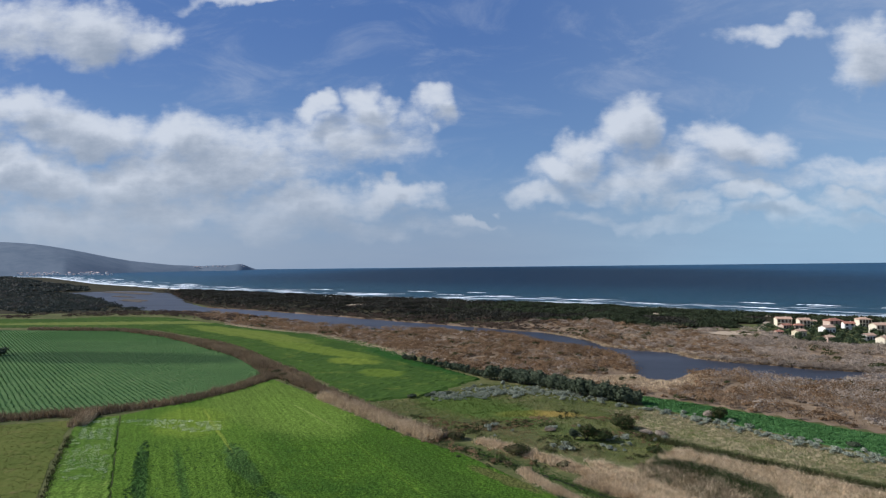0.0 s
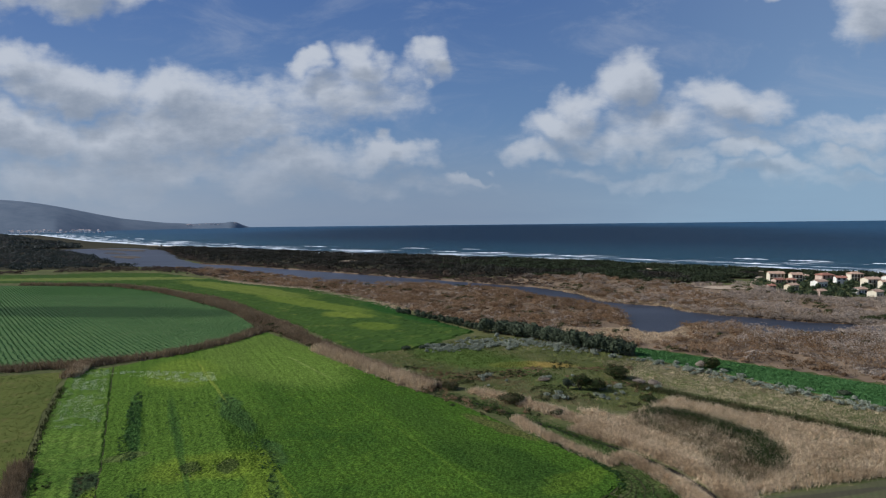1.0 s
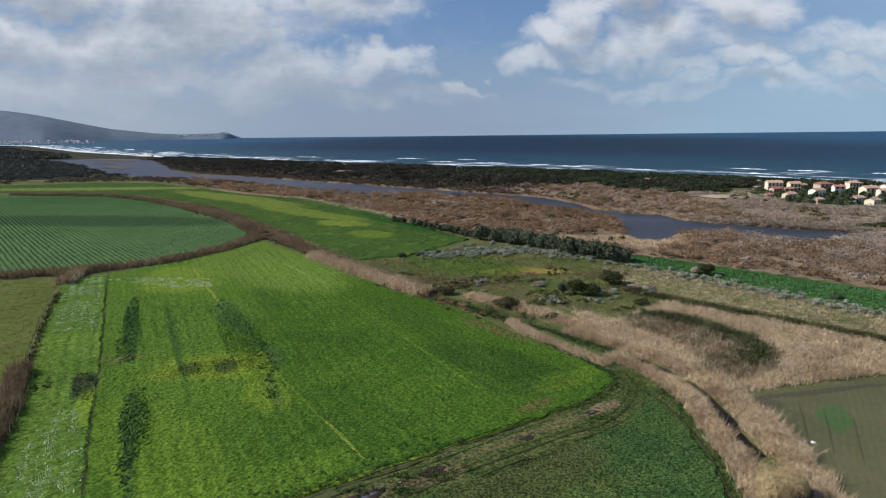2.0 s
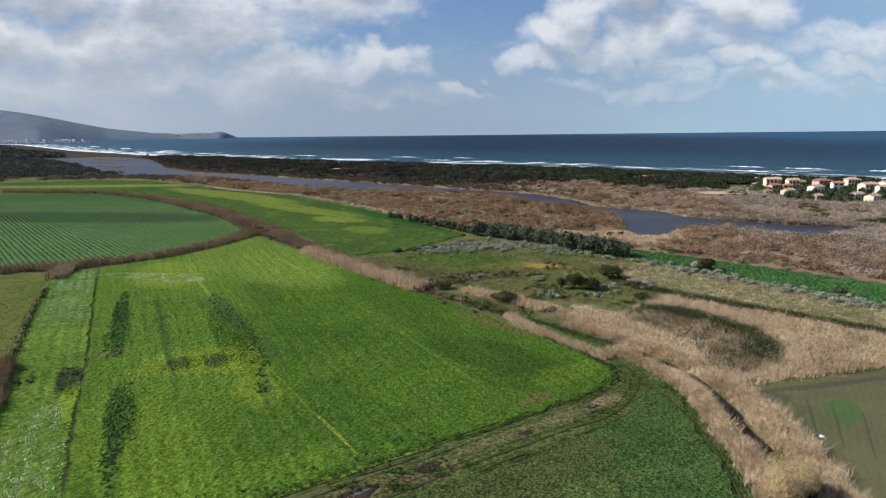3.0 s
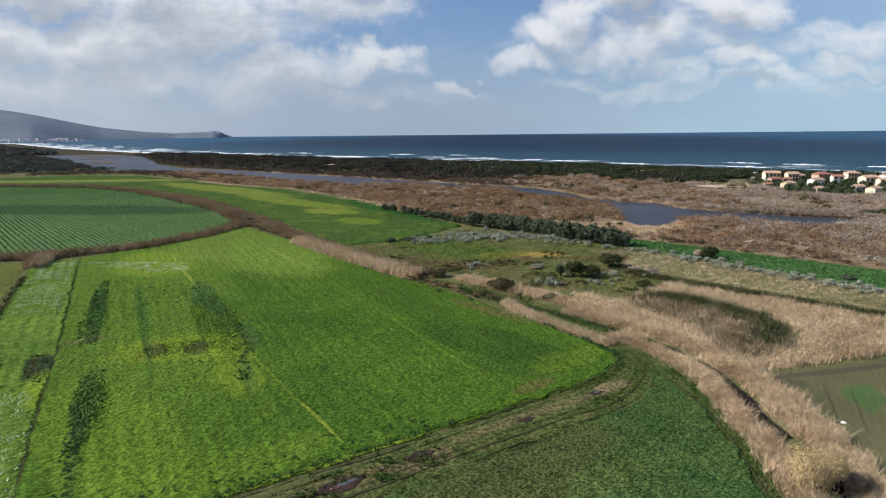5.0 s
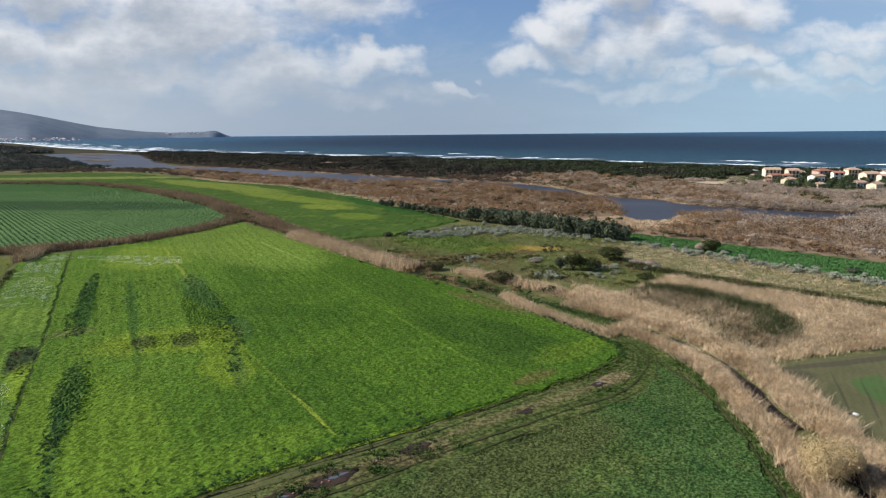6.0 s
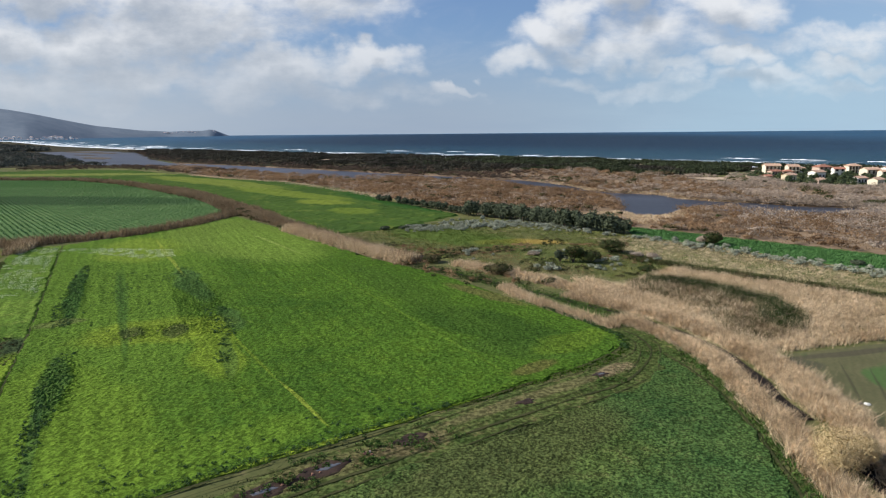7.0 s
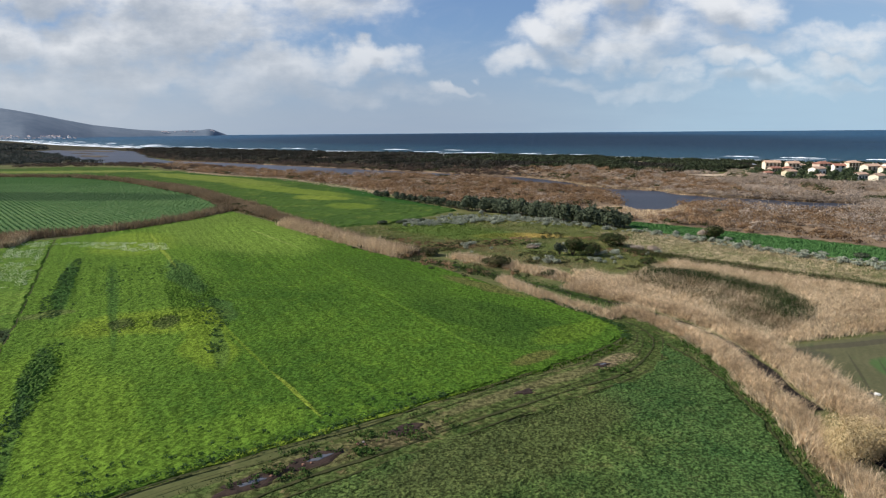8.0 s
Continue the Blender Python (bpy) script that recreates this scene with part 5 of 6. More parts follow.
x = np.concatenate([rng.normal(cx, w * 0.62, 1700) for cx, cy, w in ((-420, 1010, 110), (-300, 860, 120), (-170, 720, 130), (-60, 630, 130), (40, 580, 120), (110, 520, 110), (165, 470, 100), (215, 430, 90), (300, 360, 120), (390, 260, 120))])
y = np.concatenate([rng.normal(cy, w * 0.62, 1700) for cx, cy, w in ((-420, 1010, 110), (-300, 860, 120), (-170, 720, 130), (-60, 630, 130), (40, 580, 120), (110, 520, 110), (165, 470, 100), (215, 430, 90), (300, 360, 120), (390, 260, 120))])
village = (x > 186) & (y > 318) & (y < 428 + (x - 220) * -0.25) & (x + y * 0.35 > 315)
scar = (np.hypot((x + 108) / 13, (y - 650) / 14) < 1) | (np.hypot((x - 160) / 6, (y - 500) / 20) < 1)
lane = np.abs((x - 200) * 0.86 - (y - 405) * 0.5) < 4.5
keep = (y > np.interp(x, *MAQUIS_EDGE)) & (off_shore(x, y) < -30) & (from_river(x, y) > 2) & ~village & ~scar & ~(lane & (y < 480))
x, y = x[keep], y[keep]
hit, deep = clumps(x, y, 26.0, 6, 0.22)
tall = (1.0 + 2.2 * deep) * rng.uniform(0.7, 1.25, len(x))
russet = rng.random(len(x)) < 0.75 * smoothstep(40, -30, x) * smoothstep(40, 5, y - np.interp(x, *MAQUIS_EDGE))
green = ~russet & (x + rng.normal(0, 30, len(x)) > 30) & (lattice(x, y, 34.0, 15) > 0.34)
rest = ~russet & ~green
scrub("dune_maquis", x[green], y[green], tall[green] * 1.15, M_MAQUIS_GREEN, "olive green wind-cut maquis on the dunes", 40, 1.0, 5, 1.3)
scrub("dune_maquis", x[rest], y[rest], tall[rest], M_MAQUIS, "dark brownish maquis scrub on the dunes", 26, 1.15, 5, 1.3)
scrub("dune_maquis", x[russet], y[russet], tall[russet], M_SCRUB_DARK, "dark russet scrub at the foot of the dunes", 28, 1.0, 5, 1.2)
x, y = scatter([(-440, 612), (-330, 645), (-300, 652), (-360, 700), (-505, 880), (-590, 970), (-690, 1060), (-1000, 1150), (-760, 620)], 0.022)
keep = (from_river(x, y) > 4) & ((lattice(x, y, 70.0, 31) * 0.6 + lattice(x, y, 24.0, 32) * 0.4) > 0.30)
x, y = x[keep], y[keep]
scrub("far_wood", x, y, rng.uniform(2.2, 5.2, len(x)), M_FAR_WOOD, "dark low coastal wood and scrub beyond the fields", 26, 1.5, 5, 1.1)
x, y = scatter([(-460, 590), (-330, 630), (-300, 645), (-240, 602), (-180, 550), (-200, 510), (-262, 566), (-330, 582), (-420, 560)], 0.05)
keep = (from_river(x, y) > 1) & (lattice(x, y, 22.0, 33) > 0.35)
x, y = x[keep], y[keep]
scrub("marsh_scrub", x, y, rng.uniform(1.4, 3.0, len(x)), M_SCRUB_DARK, "dark russet scrub between the meadow and the river", 50, 0.55, 5, 1.2)
x, y = scatter([(-690, 1130), (-800, 1290), (-1000, 1500), (-1500, 2100), (-1900, 2560), (-2600, 2600), (-1900, 1200), (-900, 1060)], 0.009)
keep = lattice(x, y, 160.0, 34) > 0.28
x, y = x[keep], y[keep]
scrub("far_wood", x, y, rng.uniform(4.0, 8.0, len(x)), M_FAR_WOOD, "dark coastal wood far along the bay", 14, 4.2, 5, 1.4)
EAST = [(118, 304), (128, 292), (142, 283), (158, 269), (182, 256)]
x, y = along(beside(EAST, 4.5), 5, 0.45)
keep = from_river(x, y) > 0.5
x, y = x[keep], y[keep]
scrub("marsh_scrub", x, y, rng.uniform(1.8, 3.2, len(x)), M_SCRUB, "tall grey-brown scrub standing along the river's bank", 90, 0.3, 6)


# ---- trees and shrubs ----
def limb(bm, a, b, ra, rb, sides=6):
    """A tapered round limb from a to b."""
    a, b = Vector(a), Vector(b)
    turn = (b - a).to_track_quat("Z", "Y")
    rings = []
    for p, r in ((a, ra), (b, rb)):
        rings.append([bm.verts.new(p + turn @ Vector((math.cos(i / sides * math.tau) * r, math.sin(i / sides * math.tau) * r, 0))) for i in range(sides)])
    for i in range(sides):
        bm.faces.new((rings[0][i], rings[0][(i + 1) % sides], rings[1][(i + 1) % sides], rings[1][i]))
    bm.faces.new(rings[1])


def tree(name, tall, wide, stem, count, size, leaf, label, category, group="", lumps=7):
    """A tapered trunk with limbs and a lumpy crown."""
    root = new(name)
    bm = bmesh.new()
    top = Vector((rng.uniform(-0.1, 0.1) * tall, rng.uniform(-0.1, 0.1) * tall, tall * 0.62))
    limb(bm, (0, 0, -0.2), top * 0.5, stem, stem * 0.7)
    limb(bm, top * 0.5, top, stem * 0.7, stem * 0.3)
    for i in range(5):
        a = i / 5 * math.tau + rng.uniform(-0.4, 0.4)
        limb(bm, top * rng.uniform(0.4, 0.7), (math.cos(a) * wide * 0.6, math.sin(a) * wide * 0.6, tall * rng.uniform(0.5, 0.8)), stem * 0.4, stem * 0.1, 5)
    part("trunk", bm, M_BARK, root, "grey-brown trunk with limbs")
    o = np.zeros(1)
    crown = new("crown", soup("crown", leaves(o, o, o + (0.0 if wide < 2 else tall * 0.1), wide, tall * 0.95, count, size, lumps), leaf))
    crown.parent = root
    return tagged(root, label, category, group)


def strew(kinds, spots, low, high):
    """Copies of the given things at (x, y) spots, turned and sized at random; the first ones are set down themselves."""
    used = 0
    for x, y in spots:
        s = rng.uniform(low, high)
        src = kinds[int(rng.integers(len(kinds)))]
        ob = copy_thing(src, pose(x, y, float(height(np.array([x]), np.array([y]))[0]), 0, 0, rng.uniform(0, 360)))
        ob.scale = (s * rng.uniform(0.85, 1.2), s * rng.uniform(0.85, 1.2), s)
        used += 1
    for k in kinds:
        for c in list(k.children):
            bpy.data.objects.remove(c)
        bpy.data.objects.remove(k)


LINE = [(-27, 306), (-14, 291), (-4, 279), (5, 265), (13, 254), (22, 247), (31, 240), (38, 231), (45, 222), (53, 214), (60, 207.5)]
spots = []
for (x0, y0), (x1, y1) in zip(LINE, LINE[1:]):
    n = 6 if x0 < 10 else 9
    for k in range(n):
        t = (k + rng.uniform(0, 0.6)) / n
        spots.append((x0 + (x1 - x0) * t + rng.normal(0, 0.7), y0 + (y1 - y0) * t + rng.normal(0, 0.7)))
for lot, low, high in ((spots[:24], 0.75, 1.0), (spots[24:], 1.2, 1.7)):
    strew([tree("hedge_tree", 4.0, 1.85, 0.14, 700, 0.42, M_HEDGE, "dark grey-green evergreen tree in a hedge row", "tree", "hedge row trees", 6) for k in range(4)], lot, low, high)

silver = []
for cx, cy, n, w, d in ((-2, 221, 30, 9, 3.5), (12, 229, 50, 9, 6), (25, 230, 44, 8, 6), (38, 224, 22, 6, 3), (48, 214, 12, 5, 2.5)):
    silver += [(cx + rng.normal(0, w * 0.55), cy + rng.normal(0, d)) for k in range(n)]
for (x0, y0), (x1, y1), n in (((54, 208), (66, 199), 8), ((66, 199), (79, 181), 22), ((79, 181), (93, 162), 28), ((93, 162), (106, 144), 22), ((106, 144), (130, 118), 14)):
    silver += [(x0 + (x1 - x0) * t - 1.0 + rng.normal(0, 2.0), y0 + (y1 - y0) * t - 2 + rng.normal(0, 2.0)) for t in rng.random(n)]
silver += [(18 + rng.normal(0, 9), 176 + rng.normal(0, 5)) for k in range(8)] + [(34 + rng.normal(0, 6), 158 + rng.normal(0, 2.5)) for k in range(14)]
silver += [(44 + rng.normal(0, 4), 168 + rng.normal(0, 2)) for k in range(9)]


def shrub(name, tall, wide, count, size, leaf, label, category, group="", lumps=5):
    root = new(name)
    bm = bmesh.new()
    for i in range(5):
        a = i / 5 * math.tau + rng.uniform(-0.4, 0.4)
        limb(bm, (0, 0, -0.1), (math.cos(a) * wide * 0.5, math.sin(a) * wide * 0.5, tall * rng.uniform(0.5, 0.75)), 0.035 * tall, 0.012 * tall, 5)
    part("stems", bm, M_BARK, root, "thin woody stems")
    o = np.zeros(1)
    crown = new("crown", soup("crown", leaves(o, o, o, wide, tall, count, size, lumps), leaf))
    crown.parent = root
    return tagged(root, label, category, group)


strew([shrub("silver_shrub", 0.95, 0.85, 150, 0.24, M_SILVER, "rounded silvery grey-green shrub in rough grass", "shrub", "silver shrubs of the pasture") for k in range(4)], silver, 0.75, 1.5)

x, y = along([(62, 200), (78, 180), (92, 160), (105, 142), (128, 116)], 8.0, 0.16)
x2, y2 = along([(-10, 221), (2, 224), (14, 230), (30, 229), (44, 218)], 13.0, 0.32)
x, y = np.append(x, x2), np.append(y, y2)
stuff("silver_growth", leaves(x, y, height(x, y), 0.8, 0.7 * rng.uniform(0.6, 1.3, len(x)), 90, 0.2, 5), M_SILVER, "low silvery growth among the silver shrubs", "shrub")

for cx, cy, tall, wide, mat, label in ((47.0, 178.0, 3.4, 4.0, M_BUSH, "large dark green bush on the pasture"), (34.5, 166.5, 4.4, 2.9, M_BUSH, "tall dark green bush with a spreading crown"),
                                       (38.6, 166.0, 3.2, 3.0, M_BUSH, "dark green bush beside a taller one"), (31.3, 167.0, 3.4, 1.5, M_HEDGE, "narrow dark bush beside a taller one"),
                                       (14.2, 155.0, 2.5, 3.9, M_RUSH, "broad low brown-green bramble mound"), (79.5, 188.0, 3.6, 2.8, M_BUSH, "brown-green bush in the wheat strip"),
                                       (76.8, 189.5, 2.4, 1.8, M_SCRUB, "leafless brown bush in the wheat strip"), (24.5, 144.5, 1.5, 2.0, M_RUSH, "low olive bramble beside the reeds"),
                                       (-1.0, 168.0, 1.9, 2.6, M_RUSH, "dark bramble thicket in the reed belt"), (-5.5, 172.5, 1.8, 2.2, M_RUSH, "dark bramble thicket in the reed belt"),
                                       (-17.4, 219.8, 1.3, 2.0, M_HEDGE, "low dark bush at the meadow's corner"), (-11.0, 222.5, 1.0, 2.2, M_HEDGE, "low dark bush along the meadow's edge"),
                                       (-4.0, 226.0, 1.0, 2.0, M_HEDGE, "low dark bush along the meadow's edge"), (50.0, 156.0, 1.3, 2.4, M_BUSH, "low green bush among dry reeds"),
                                       (102, 160, 1.2, 1.8, M_HEDGE, "low dark bush below the wheat strip"), (56, 171, 1.3, 2.2, M_SCRUB, "brown leafless bush on the pasture"),
                                       (52.5, 172.5, 1.2, 1.8, M_SCRUB, "brown leafless bush on the pasture"), (26, 176, 0.9, 1.7, M_SCRUB, "low brown bush on the pasture"),
                                       (-81, 268, 2.4, 2.8, M_RUSH, "dark bramble thicket where the ditches meet"), (-76, 262, 2.0, 2.4, M_RUSH, "dark bramble thicket where the ditches meet")):
    ob = shrub("bush", tall, wide, int(500 + 160 * tall * wide), 0.3, mat, label, "bush", lumps=8)
    ob.location = (cx, cy, 0)
ob = shrub("willow_bush", 4.2, 3.0, 24000, 0.11, M_GOLD, "large straw-yellow bare willow bush by the ditch", "bush", lumps=11)
ob.location = (39.6, 69.6, 0)
ob = shrub("willow_bush", 2.2, 1.4, 3600, 0.12, M_REED, "pale straw bush beside dark ditch water", "bush", lumps=7)
ob.location = (43.6, 69.4, 0)
for cx, cy in ((181, 270), (187, 273), (194, 275), (201, 277)):
    ob = shrub("bush", 2.4, 3.6, 900, 0.36, M_BUSH, "dark green bush on the river's bank", "bush", "bushes on the river bank", 7)
    ob.location = (cx, cy, 0)
far_left = [shrub("dark_tree", 5, 4.2, 600, 0.9, M_HEDGE, "dark round tree in the planted field", "tree", lumps=7)]
far_left[0].location = (-252, 330, 0)


# ---- the village ----
def box(bm, x0, x1, y0, y1, z0, z1):
    v = [bm.verts.new(p) for p in ((x0, y0, z0), (x1, y0, z0), (x1, y1, z0), (x0, y1, z0), (x0, y0, z1), (x1, y0, z1), (x1, y1, z1), (x0, y1, z1))]
    for f in ((3, 2, 1, 0), (4, 5, 6, 7), (0, 1, 5, 4), (1, 2, 6, 5), (2, 3, 7, 6), (3, 0, 4, 7)):
        bm.faces.new([v[i] for i in f])


def facade(bm, w, y, z0, z1, holes, depth=0.25):
    """A front wall across w, facing -y, with openings (x0, x1, z0, z1) that go into it."""
    xs = sorted({-w / 2, w / 2, *[h[0] for h in holes], *[h[1] for h in holes]})
    zs = sorted({z0, z1, *[h[2] for h in holes], *[h[3] for h in holes]})
    for xa, xb in zip(xs, xs[1:]):
        for za, zb in zip(zs, zs[1:]):
            cx, cz = (xa + xb) / 2, (za + zb) / 2
            if not any(h[0] < cx < h[1] and h[2] < cz < h[3] for h in holes):
                bm.faces.new([bm.verts.new(p) for p in ((xa, y, za), (xb, y, za), (xb, y, zb), (xa, y, zb))])
    for xa, xb, za, zb in holes:
        for quad in (((xa, za), (xb, za)), ((xb, za), (xb, zb)), ((xb, zb), (xa, zb)), ((xa, zb), (xa, za))):
            (x0, q0), (x1, q1) = quad
            bm.faces.new([bm.verts.new(p) for p in ((x0, y, q0), (x1, y, q1), (x1, y + depth, q1), (x0, y + depth, q0))])


def house(x, y, w, d, h, storeys, turn, wall, tile, label, roof="gable", openings=3, balcony=False, name="house"):
    w, d, h = w * 0.80, d * 0.78, h * 0.88
    root = new(name)
    root.matrix_world = pose(x, y, float(height(np.array([x]), np.array([y]))[0]) - 0.1, 0, 0, turn)
    tagged(root, label, "house", "houses of the beach village")
    each = h / storeys
    holes, doors = [], []
    for s in range(storeys):
        for k in range(openings):
            cx = -w / 2 + w * (k + 0.5) / openings
            if s == 0 and k == openings // 2:
                doors.append((cx - 0.55, cx + 0.55, 0.1, 2.2))
            elif s > 0 and balcony:
                doors.append((cx - 0.6, cx + 0.6, s * each + 0.1, s * each + 2.1))
            else:
                holes.append((cx - 0.7, cx + 0.7, s * each + 0.8, s * each + 2.1))
    bm = bmesh.new()
    facade(bm, w, -d / 2, -0.5, h, holes + doors)
    for quad in (((-w / 2, d / 2), (-w / 2, -d / 2)), ((w / 2, -d / 2), (w / 2, d / 2)), ((w / 2, d / 2), (-w / 2, d / 2))):
        (x0, y0), (x1, y1) = quad
        bm.faces.new([bm.verts.new(p) for p in ((x0, y0, -0.5), (x1, y1, -0.5), (x1, y1, h), (x0, y0, h))])
    rise = (d if roof == "gable" else min(w, d)) / 2 * 0.36
    if roof == "gable":
        for s in (-1, 1):
            bm.faces.new([bm.verts.new(p) for p in ((s * w / 2, -d / 2, h), (s * w / 2, d / 2, h), (s * w / 2, 0, h + rise))])
    part("wall", bm, wall, root)
    bm = bmesh.new()
    o, t = 0.45, 0.18
    if roof == "flat":
        box(bm, -w / 2 - 0.2, w / 2 + 0.2, -d / 2 - 0.2, d / 2 + 0.2, h, h + 0.25)
        box(bm, -w / 2 - 0.2, w / 2 + 0.2, -d / 2 - 0.2, -d / 2, h + 0.25, h + 0.7)
    else:
        inset = 0.0 if roof == "gable" else min(d, w) / 2
        eave = h - o * 0.36
        for lift in (0.0, t):
            a = [bm.verts.new((sx * (w / 2 + o), sy * (d / 2 + o), eave + lift)) for sx, sy in ((-1, -1), (1, -1), (1, 1), (-1, 1))]
            r = [bm.verts.new((-(w / 2 + o - inset), 0, h + rise + lift)), bm.verts.new((w / 2 + o - inset, 0, h + rise + lift))]
            for f in ((a[0], a[1], r[1], r[0]), (a[2], a[3], r[0], r[1])) if roof == "gable" else ((a[0], a[1], r[1], r[0]), (a[2], a[3], r[0], r[1]), (a[1], a[2], r[1]), (a[3], a[0], r[0])):
                bm.faces.new(f)
        box(bm, -w / 2 - o, w / 2 + o, -d / 2 - o - 0.04, -d / 2 - o, eave, eave + t)
    top = part("roof", bm, tile, root)
    if roof != "flat":
        bm = bmesh.new()
        box(bm, w * 0.2, w * 0.2 + 0.5, 0.3, 0.8, h, h + rise + 0.35)
        box(bm, w * 0.2 - 0.06, w * 0.2 + 0.56, 0.24, 0.86, h + rise + 0.35, h + rise + 0.47)
        part("chimney", bm, wall, top)
    for xa, xb, za, zb in holes:
        bm = bmesh.new()
        box(bm, xa, xb, -d / 2 + 0.14, -d / 2 + 0.18, za, zb)
        win = part("window", bm, M_GLASS, root, "dark window pane")
        bm = bmesh.new()
        for x0, x1, z0, z1 in ((xa, xb, za, za + 0.08), (xa, xb, zb - 0.08, zb), (xa, xa + 0.08, za + 0.08, zb - 0.08), (xb - 0.08, xb, za + 0.08, zb - 0.08), ((xa + xb) / 2 - 0.04, (xa + xb) / 2 + 0.04, za + 0.08, zb - 0.08)):
            box(bm, x0, x1, -d / 2 + 0.10, -d / 2 + 0.137, z0, z1)
        part("window_frame", bm, M_SHUTTER, win, "brown wooden frame")
    for xa, xb, za, zb in doors:
        bm = bmesh.new()
        box(bm, xa, xb, -d / 2 + 0.14, -d / 2 + 0.2, za, zb)
        for k in range(3):
            box(bm, xa + 0.1, xb - 0.1, -d / 2 + 0.12, -d / 2 + 0.137, za + 0.1 + k * 0.68, za + 0.62 + k * 0.68)
        part("door", bm, M_SHUTTER, root, "brown wooden door")
    if balcony:
        bm = bmesh.new()
        box(bm, -w / 2, w / 2, -d / 2 - 1.1, -d / 2 - 0.003, each - 0.08, each + 0.05)
        bal = part("balcony", bm, wall, root, "long balcony with a low rail")
        bm = bmesh.new()
        box(bm, -w / 2, w / 2, -d / 2 - 1.1, -d / 2 - 1.02, each + 0.9, each + 1.0)
        for k in range(int(w / 0.5) + 1):
            box(bm, -w / 2 + k * 0.5 - 0.03, -w / 2 + k * 0.5 + 0.03, -d / 2 - 1.09, -d / 2 - 1.03, each + 0.05, each + 0.9)
        part("railing", bm, M_SHUTTER, bal, "thin balcony railing")
    return root


CREAM, WHITE, PINK, YELLOW = M_WALLS
SEAWARD = [(218, 415, 11.5, 8, 5.8, 2, -8, CREAM, M_TILE_PALE, "two-storey cream house with a long balcony", "gable", 4, True),
           (227, 407, 8.2, 8, 5.6, 2, -8, CREAM, M_TILE_PALE, "two-storey cream house with brown shutters", "gable", 3, True),
           (211, 399, 7.5, 6, 2.9, 1, 12, PINK, M_TILE, "low house with an orange tiled roof", "gable", 3, False),
           (218.5, 397, 6.5, 6, 3.0, 1, -20, PINK, M_TILE, "low pink house with an orange tiled roof", "hip", 2, False),
           (199.5, 362, 7.6, 6.5, 4.0, 1, 22, YELLOW, M_TILE_PALE, "pale yellow cottage with a shallow tiled roof", "gable", 2, False),
           (191.5, 370, 5.0, 5, 2.6, 1, 8, PINK, M_TILE, "small low annex with a tiled roof", "gable", 2, False),
           (244.5, 404, 11, 9, 5.4, 2, 5, PINK, M_TILE, "pink house with a broad red tiled roof", "hip", 3, True),
           (245.5, 390, 7.4, 7, 5.0, 2, -12, WHITE, M_TILE, "white two-storey house with a red roof", "gable", 2, False),
           (224.5, 377, 9.4, 7, 4.2, 1, 18, WHITE, M_TILE_PALE, "white house with a faded tiled roof", "gable", 3, False)]
LANDWARD = [(204.5, 342, 5.4, 5, 3.2, 1, 14, PINK, M_TILE_PALE, "small pink house among garden trees", "gable", 2, False),
            (266.5, 408, 9.4, 8, 5.6, 2, -6, CREAM, M_TILE_PALE, "two-storey cream house with shaded openings", "hip", 4, True),
            (254.5, 375, 10.5, 8, 5.8, 2, 6, CREAM, M_TILE_PALE, "tall cream house with two floors", "gable", 3, True),
            (228, 345, 7.4, 6, 3.4, 1, 12, WHITE, M_TILE_PALE, "low white cottage with a faded roof", "gable", 3, False),
            (226.5, 330, 7.4, 6.5, 4.0, 1, 24, CREAM, M_TILE_PALE, "cream cottage at the village's edge", "gable", 2, False),
            (256, 365, 6.4, 6, 5.2, 2, -4, CREAM, M_TILE_PALE, "narrow cream two-storey house", "gable", 2, False),
            (278, 392, 9.0, 7, 5.0, 2, 10, WHITE, M_TILE_PALE, "white two-storey house near the lane", "gable", 3, False),
            (262, 348, 8.0, 7, 4.4, 1, 20, YELLOW, M_TILE, "yellow house with a tiled roof", "hip", 2, False),
            (240, 420, 6, 5, 3.0, 1, 0, WHITE, M_TILE_PALE, "low white shed-like house behind others", "gable", 2, False)]
for args in SEAWARD + LANDWARD:
    house(*args)

garden = [(190, 336), (196, 334), (201, 330), (207, 327), (230, 318), (246, 326), (252, 330), (206, 352), (209, 366), (212, 371), (215, 362), (231, 389), (235, 384), (233, 373), (230, 362), (237, 366), (212, 345), (216, 349), (213, 338), (243, 377), (247, 369), (238, 352), (241, 345), (217, 333), (236, 334), (205, 408), (201, 396), (231, 396), (236, 410),
          (198, 380), (222, 342), (219, 355), (194, 352), (190, 345), (250, 356), (256, 395), (259, 386), (234, 356), (200, 371), (207, 384)]
strew([tree("garden_tree", 4.6, 2.7, 0.16, 420, 0.62, M_PINE, "rounded dark green garden tree beside the houses", "tree", "garden trees of the village") for k in range(4)], garden, 0.6, 1.0)
x, y = scatter([(186, 352), (196, 342), (204, 332), (222, 322), (235, 322), (255, 335), (275, 370), (282, 400), (262, 418), (232, 424), (205, 425), (190, 395)], 0.16)
stuff("garden_shrubs", leaves(x, y, height(x, y), 0.9, 1.0, 24, 0.45, 4), M_PINE, "low green garden hedges and shrubs between houses", "shrub")
v, f = ribbon(smooth_line([(184, 372), (193, 394), (203, 412), (222, 444)], 5), [2.0] * 60, 0.0)
v = [(a, b, float(height(np.array([a]), np.array([b]))[0]) + 0.25) for a, b, c in v]
tagged(new("road", mesh_of("road", v, f, M_SAND)), "pale sandy lane leading to the beach", "lane", kind="structure")
